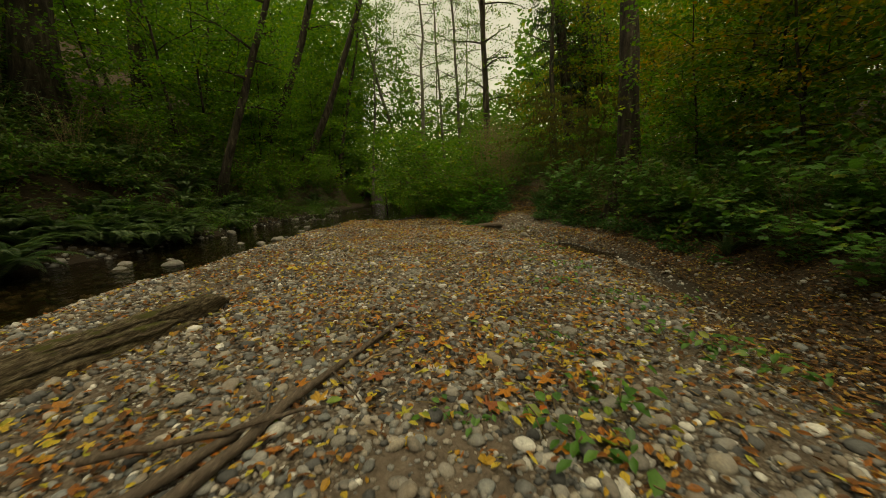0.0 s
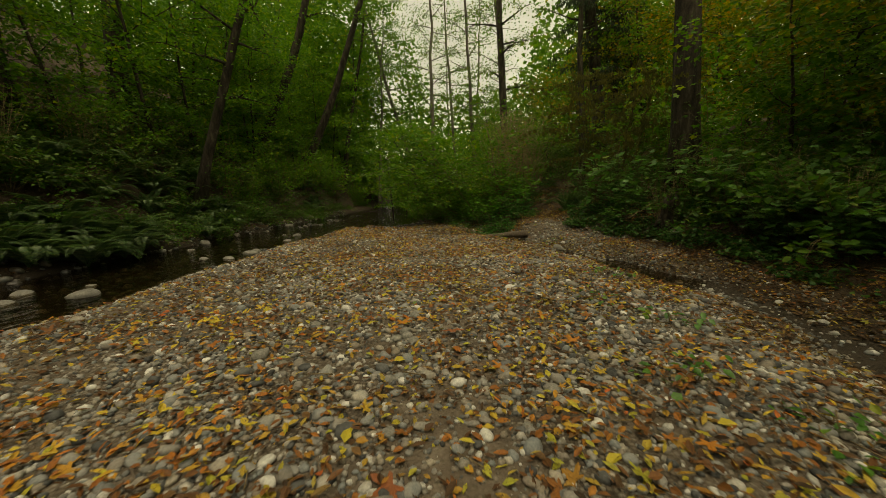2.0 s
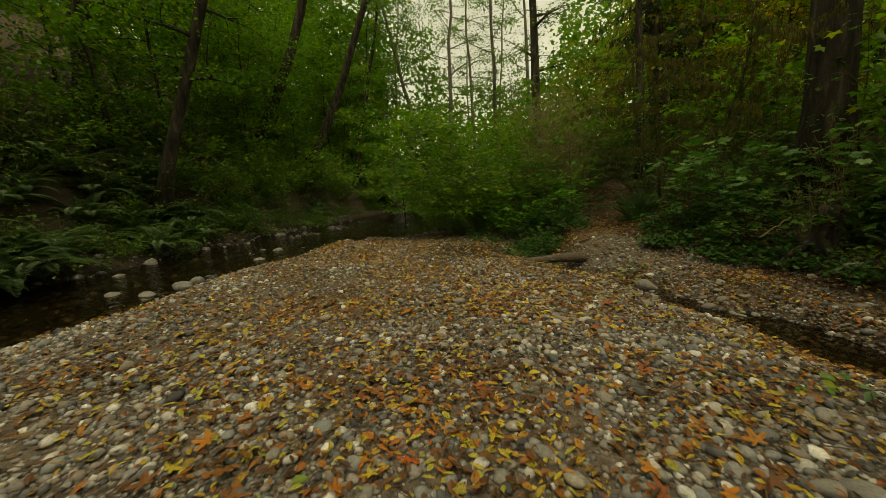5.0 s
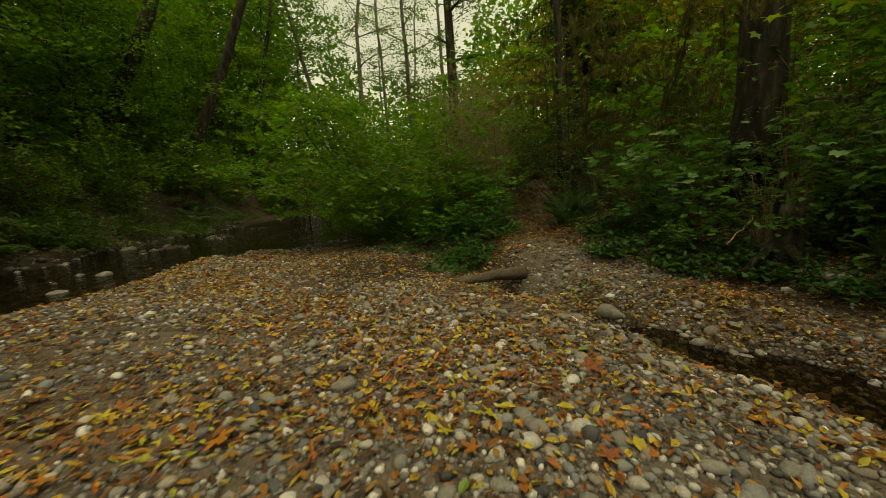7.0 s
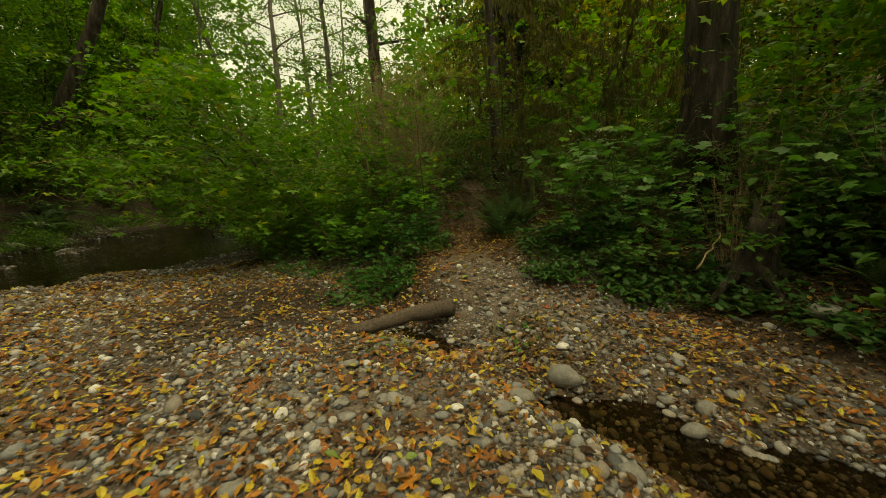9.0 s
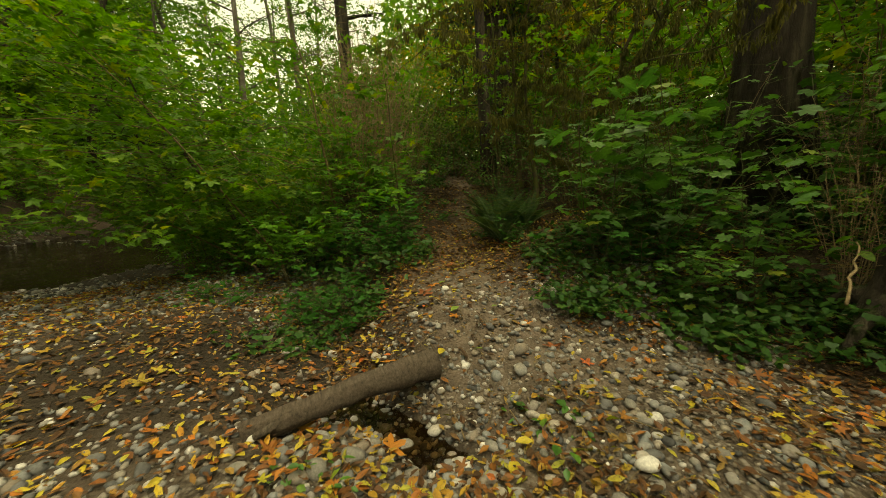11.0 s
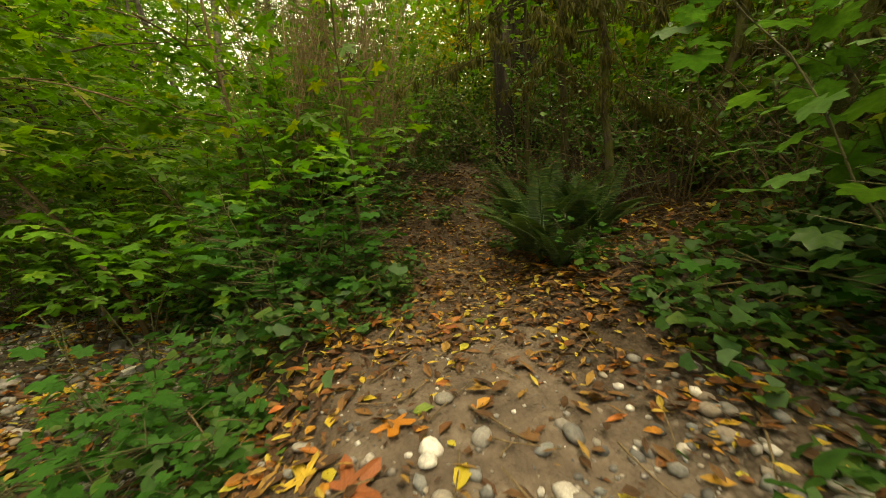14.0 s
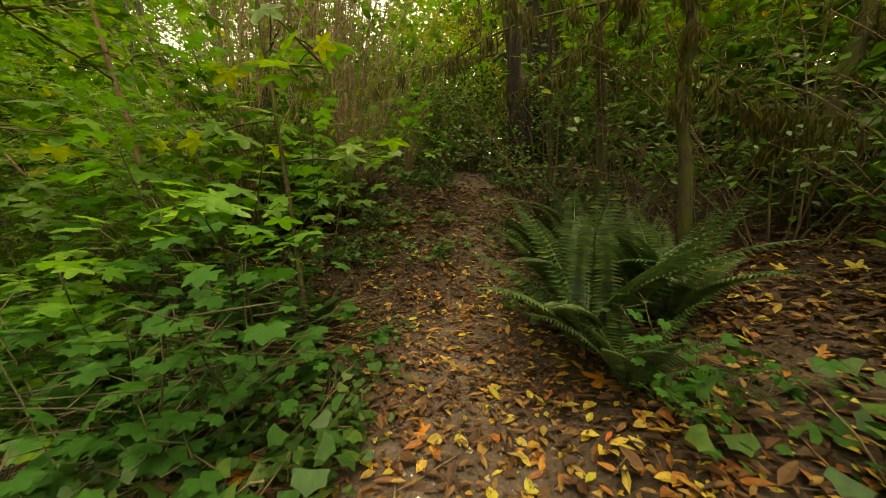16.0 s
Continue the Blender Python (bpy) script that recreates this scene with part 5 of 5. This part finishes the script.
def litter():
    r = np.random.default_rng(93)
    # coloured leaves on the gravel and the trail
    n = 92000
    x, y = r.uniform(-6.0, 6.4, n), r.uniform(0.6, 20.5, n)
    line = np.interp(y, [0, 7.5, 10, 12.5, 16, 19], [0.3, -0.2, 0.4, 1.6, 3.1, 4.4])
    clump = smooth(0.3, 0.72, vnoise(x * 1.1, y * 1.1, 14) * 0.6 + vnoise(x * 4, y * 4, 15) * 0.4)
    want = (0.28 + 0.72 * clump) * (1 - 0.6 * smooth(1.5, 5, np.abs(x - line)) * (1 - smooth(12, 15, y))) * smooth(-6.2, -4.5, x) * np.interp(y, [0, 6, 10, 20], [0.7, 0.75, 1, 0.9])
    want = want * (1 - 0.6 * mud_share(x, y)) * (1 - 0.6 * bare_step(x, y)) * (height(x, y) > -0.2) * (1 - np.where(y < 16.4, 0.65, 0.25) * trail_share(x, y) * (y > 13))
    k = r.uniform(0, 1, n) < want
    x, y = x[k], y[k]
    n = len(x)
    at = np.stack([x, y, height(x, y) + 0.008 + r.uniform(0.2, 1.0, n) * (0.006 + 0.036 * gravel_share(x, y) * (1 - trail_share(x, y)))], 1)
    axes = leaf_axes(r, n, 0.3, 0.0)
    kind = r.uniform(0, 1, n)
    chunks = []
    for shape, lo, hi, s0, s1 in ((LEAF_OVAL, 0, 0.58, 0.04, 0.085), (LEAF_WILLOW, 0.58, 0.96, 0.055, 0.11), (LEAF_FLAT_MAPLE, 0.96, 1, 0.07, 0.14)):
        sel = (kind >= lo) & (kind < hi)
        chunks.append(swarm(shape, at[sel], *[q[sel] for q in axes], r.uniform(s0, s1, sel.sum())))
    ob = new("leaf_litter", mesh_of("leaf_litter", *join(chunks), mat_litter, False))
    tagged(ob, "yellow, orange and brown fallen leaves over the ground", "leaf litter", kind="stuff")
    # dull brown leaves of the forest floor
    n = 150000
    where = r.uniform(0, 1, n)
    x = np.where(where < 0.5, r.uniform(-5, 7.5, n), np.where(where < 0.62, r.uniform(-12.8, -9.2, n), r.uniform(1.6, 7.2, n)))
    y = np.where(where < 0.62, r.uniform(1.5, 24, n), r.uniform(14.6, 21.5, n))
    edge = where > 0.8
    x, y = np.where(edge, r.uniform(2.6, 7.0, n), x), np.where(edge, r.uniform(0.8, 13.5, n), y)
    soil = (1 - gravel_share(x, y)) * (1 - np.where(y < 16.4, 0.7, 0.3) * trail_share(x, y)) * (0.5 + 0.5 * smooth(0.3, 0.7, vnoise(x * 2.2, y * 2.2, 16))) + 0.5 * np.exp(-((x - side_channel(y)) / 1.0) ** 2) + 0.55 * gravel_share(x, y) * smooth(0.25, 0.7, vnoise(x * 1.6, y * 1.6, 19))
    k = (r.uniform(0, 1, n) < soil * (1 - 0.75 * bare_step(x, y)) * (1 - 0.5 * smooth(6, 11, x))) & (height(x, y) > -0.22)
    x, y = x[k], y[k]
    n = len(x)
    at = np.stack([x, y, height(x, y) + r.uniform(0.006, 0.035, n) + 0.012 * gravel_share(x, y)], 1)
    axes, size, slim = leaf_axes(r, n, 0.28, 0.0), np.clip(np.exp(r.normal(np.log(0.041), 0.42, n)), 0.015, 0.085), r.uniform(0, 1, n) < 0.45
    v, f = join([swarm(shape, at[k], *[q[k] for q in axes], size[k] * grow) for shape, k, grow in ((LEAF_OVAL, ~slim, 1.0), (LEAF_WILLOW, slim, 1.5))])
    tagged(new("brown_litter", mesh_of("brown_litter", v, f, mat_brown, False)), "dull brown dead leaves on the forest floor", "leaf litter", kind="stuff")


def twig_litter():
    """Broken twigs over the trail, the mud and the forest floor."""
    r = np.random.default_rng(95)
    chunks = []
    for i in range(700):
        y = r.uniform(1.5, 21)
        x = float(np.interp(y, [0, 7.5, 10, 12.5, 16, 20], [1.5, 1.5, 1.8, 2.4, 3.4, 4.8])) + r.normal(0, 1.8)
        z = float(height(x, y))
        if z < -0.2 or (y < 13 and r.uniform() < 0.5):
            continue
        ln = r.uniform(0.06, 0.32)
        az = r.uniform(0, 2 * np.pi)
        p = bend((x, y, z + 0.02), (math.cos(az), math.sin(az), 0.04), ln, 4, 0.0, 0.12, r)
        p[:, 2] = height(p[:, 0], p[:, 1]) + 0.016 + 0.02 * float(gravel_share(x, y))
        chunks.append(tube(p, np.linspace(0.0045, 0.002, 4) * r.uniform(0.7, 1.6), 4, 0, r))
    tagged(new("twig_litter", mesh_of("twig_litter", *join(chunks), mat_stem)), "broken brown twigs over the ground", "twigs", kind="stuff")


def single_leaves():
    """Fallen leaves beside the tread that can be told apart."""
    r = np.random.default_rng(94)
    kinds = [("yellow", LEAF_OVAL, 0.1, mat_leaf_y), ("orange", LEAF_FLAT_MAPLE, 0.15, mat_leaf_o), ("red-brown", LEAF_FLAT_MAPLE, 0.18, mat_leaf_r), ("green", LEAF_OVAL, 0.11, mat_leaf_g)]
    meshes = [mesh_of("leaf", *k[1], k[3], False) for k in kinds]
    for i in range(150):
        y = r.uniform(1.6, 17.5)
        x = float(np.interp(y, [0, 7.5, 10, 12.5, 16, 19], [0.2, 0.0, 0.8, 2.0, 3.15, 4.4])) + r.normal(0, 0.8)
        z = float(height(x, y))
        if z < -0.18:
            continue
        k = int(r.choice([0, 0, 0, 1, 1, 2, 3]))
        ob = new("fallen_leaf", meshes[k])
        ob.matrix_basis = pose(x, y, z + 0.012 + 0.03 * float(gravel_share(x, y)), r.uniform(-14, 14), r.uniform(-14, 14), r.uniform(0, 360)) @ Matrix.Scale(kinds[k][2] * r.uniform(0.7, 1.25), 4)
        tagged(ob, "%s fallen leaf lying flat on the ground" % kinds[k][0], "leaf", "single fallen leaves")


mat_cobble = solid_material("cobble_stone", [(0.25, (0.125, 0.12, 0.112)), (0.5, (0.19, 0.18, 0.16)), (0.75, (0.27, 0.255, 0.225))], 3.0, 0.75, 0.3, 0.02, spec=0.35)
mat_leaf_y = leaf_material("yellow_leaf", [(0, (0.5, 0.4, 0.05)), (1, (0.5, 0.4, 0.05))], 0.15, 0.55, 0.5)
mat_leaf_o = leaf_material("orange_leaf", [(0, (0.45, 0.17, 0.025)), (1, (0.45, 0.17, 0.025))], 0.15, 0.55, 0.5)
mat_leaf_r = leaf_material("red_brown_leaf", [(0, (0.26, 0.08, 0.03)), (1, (0.26, 0.08, 0.03))], 0.1, 0.6, 0.5)
mat_leaf_g = leaf_material("green_leaf", [(0, (0.16, 0.24, 0.04)), (1, (0.16, 0.24, 0.04))], 0.15, 0.5, 0.3)
gravel()
litter()
twig_litter()
single_leaves()
cobbles()
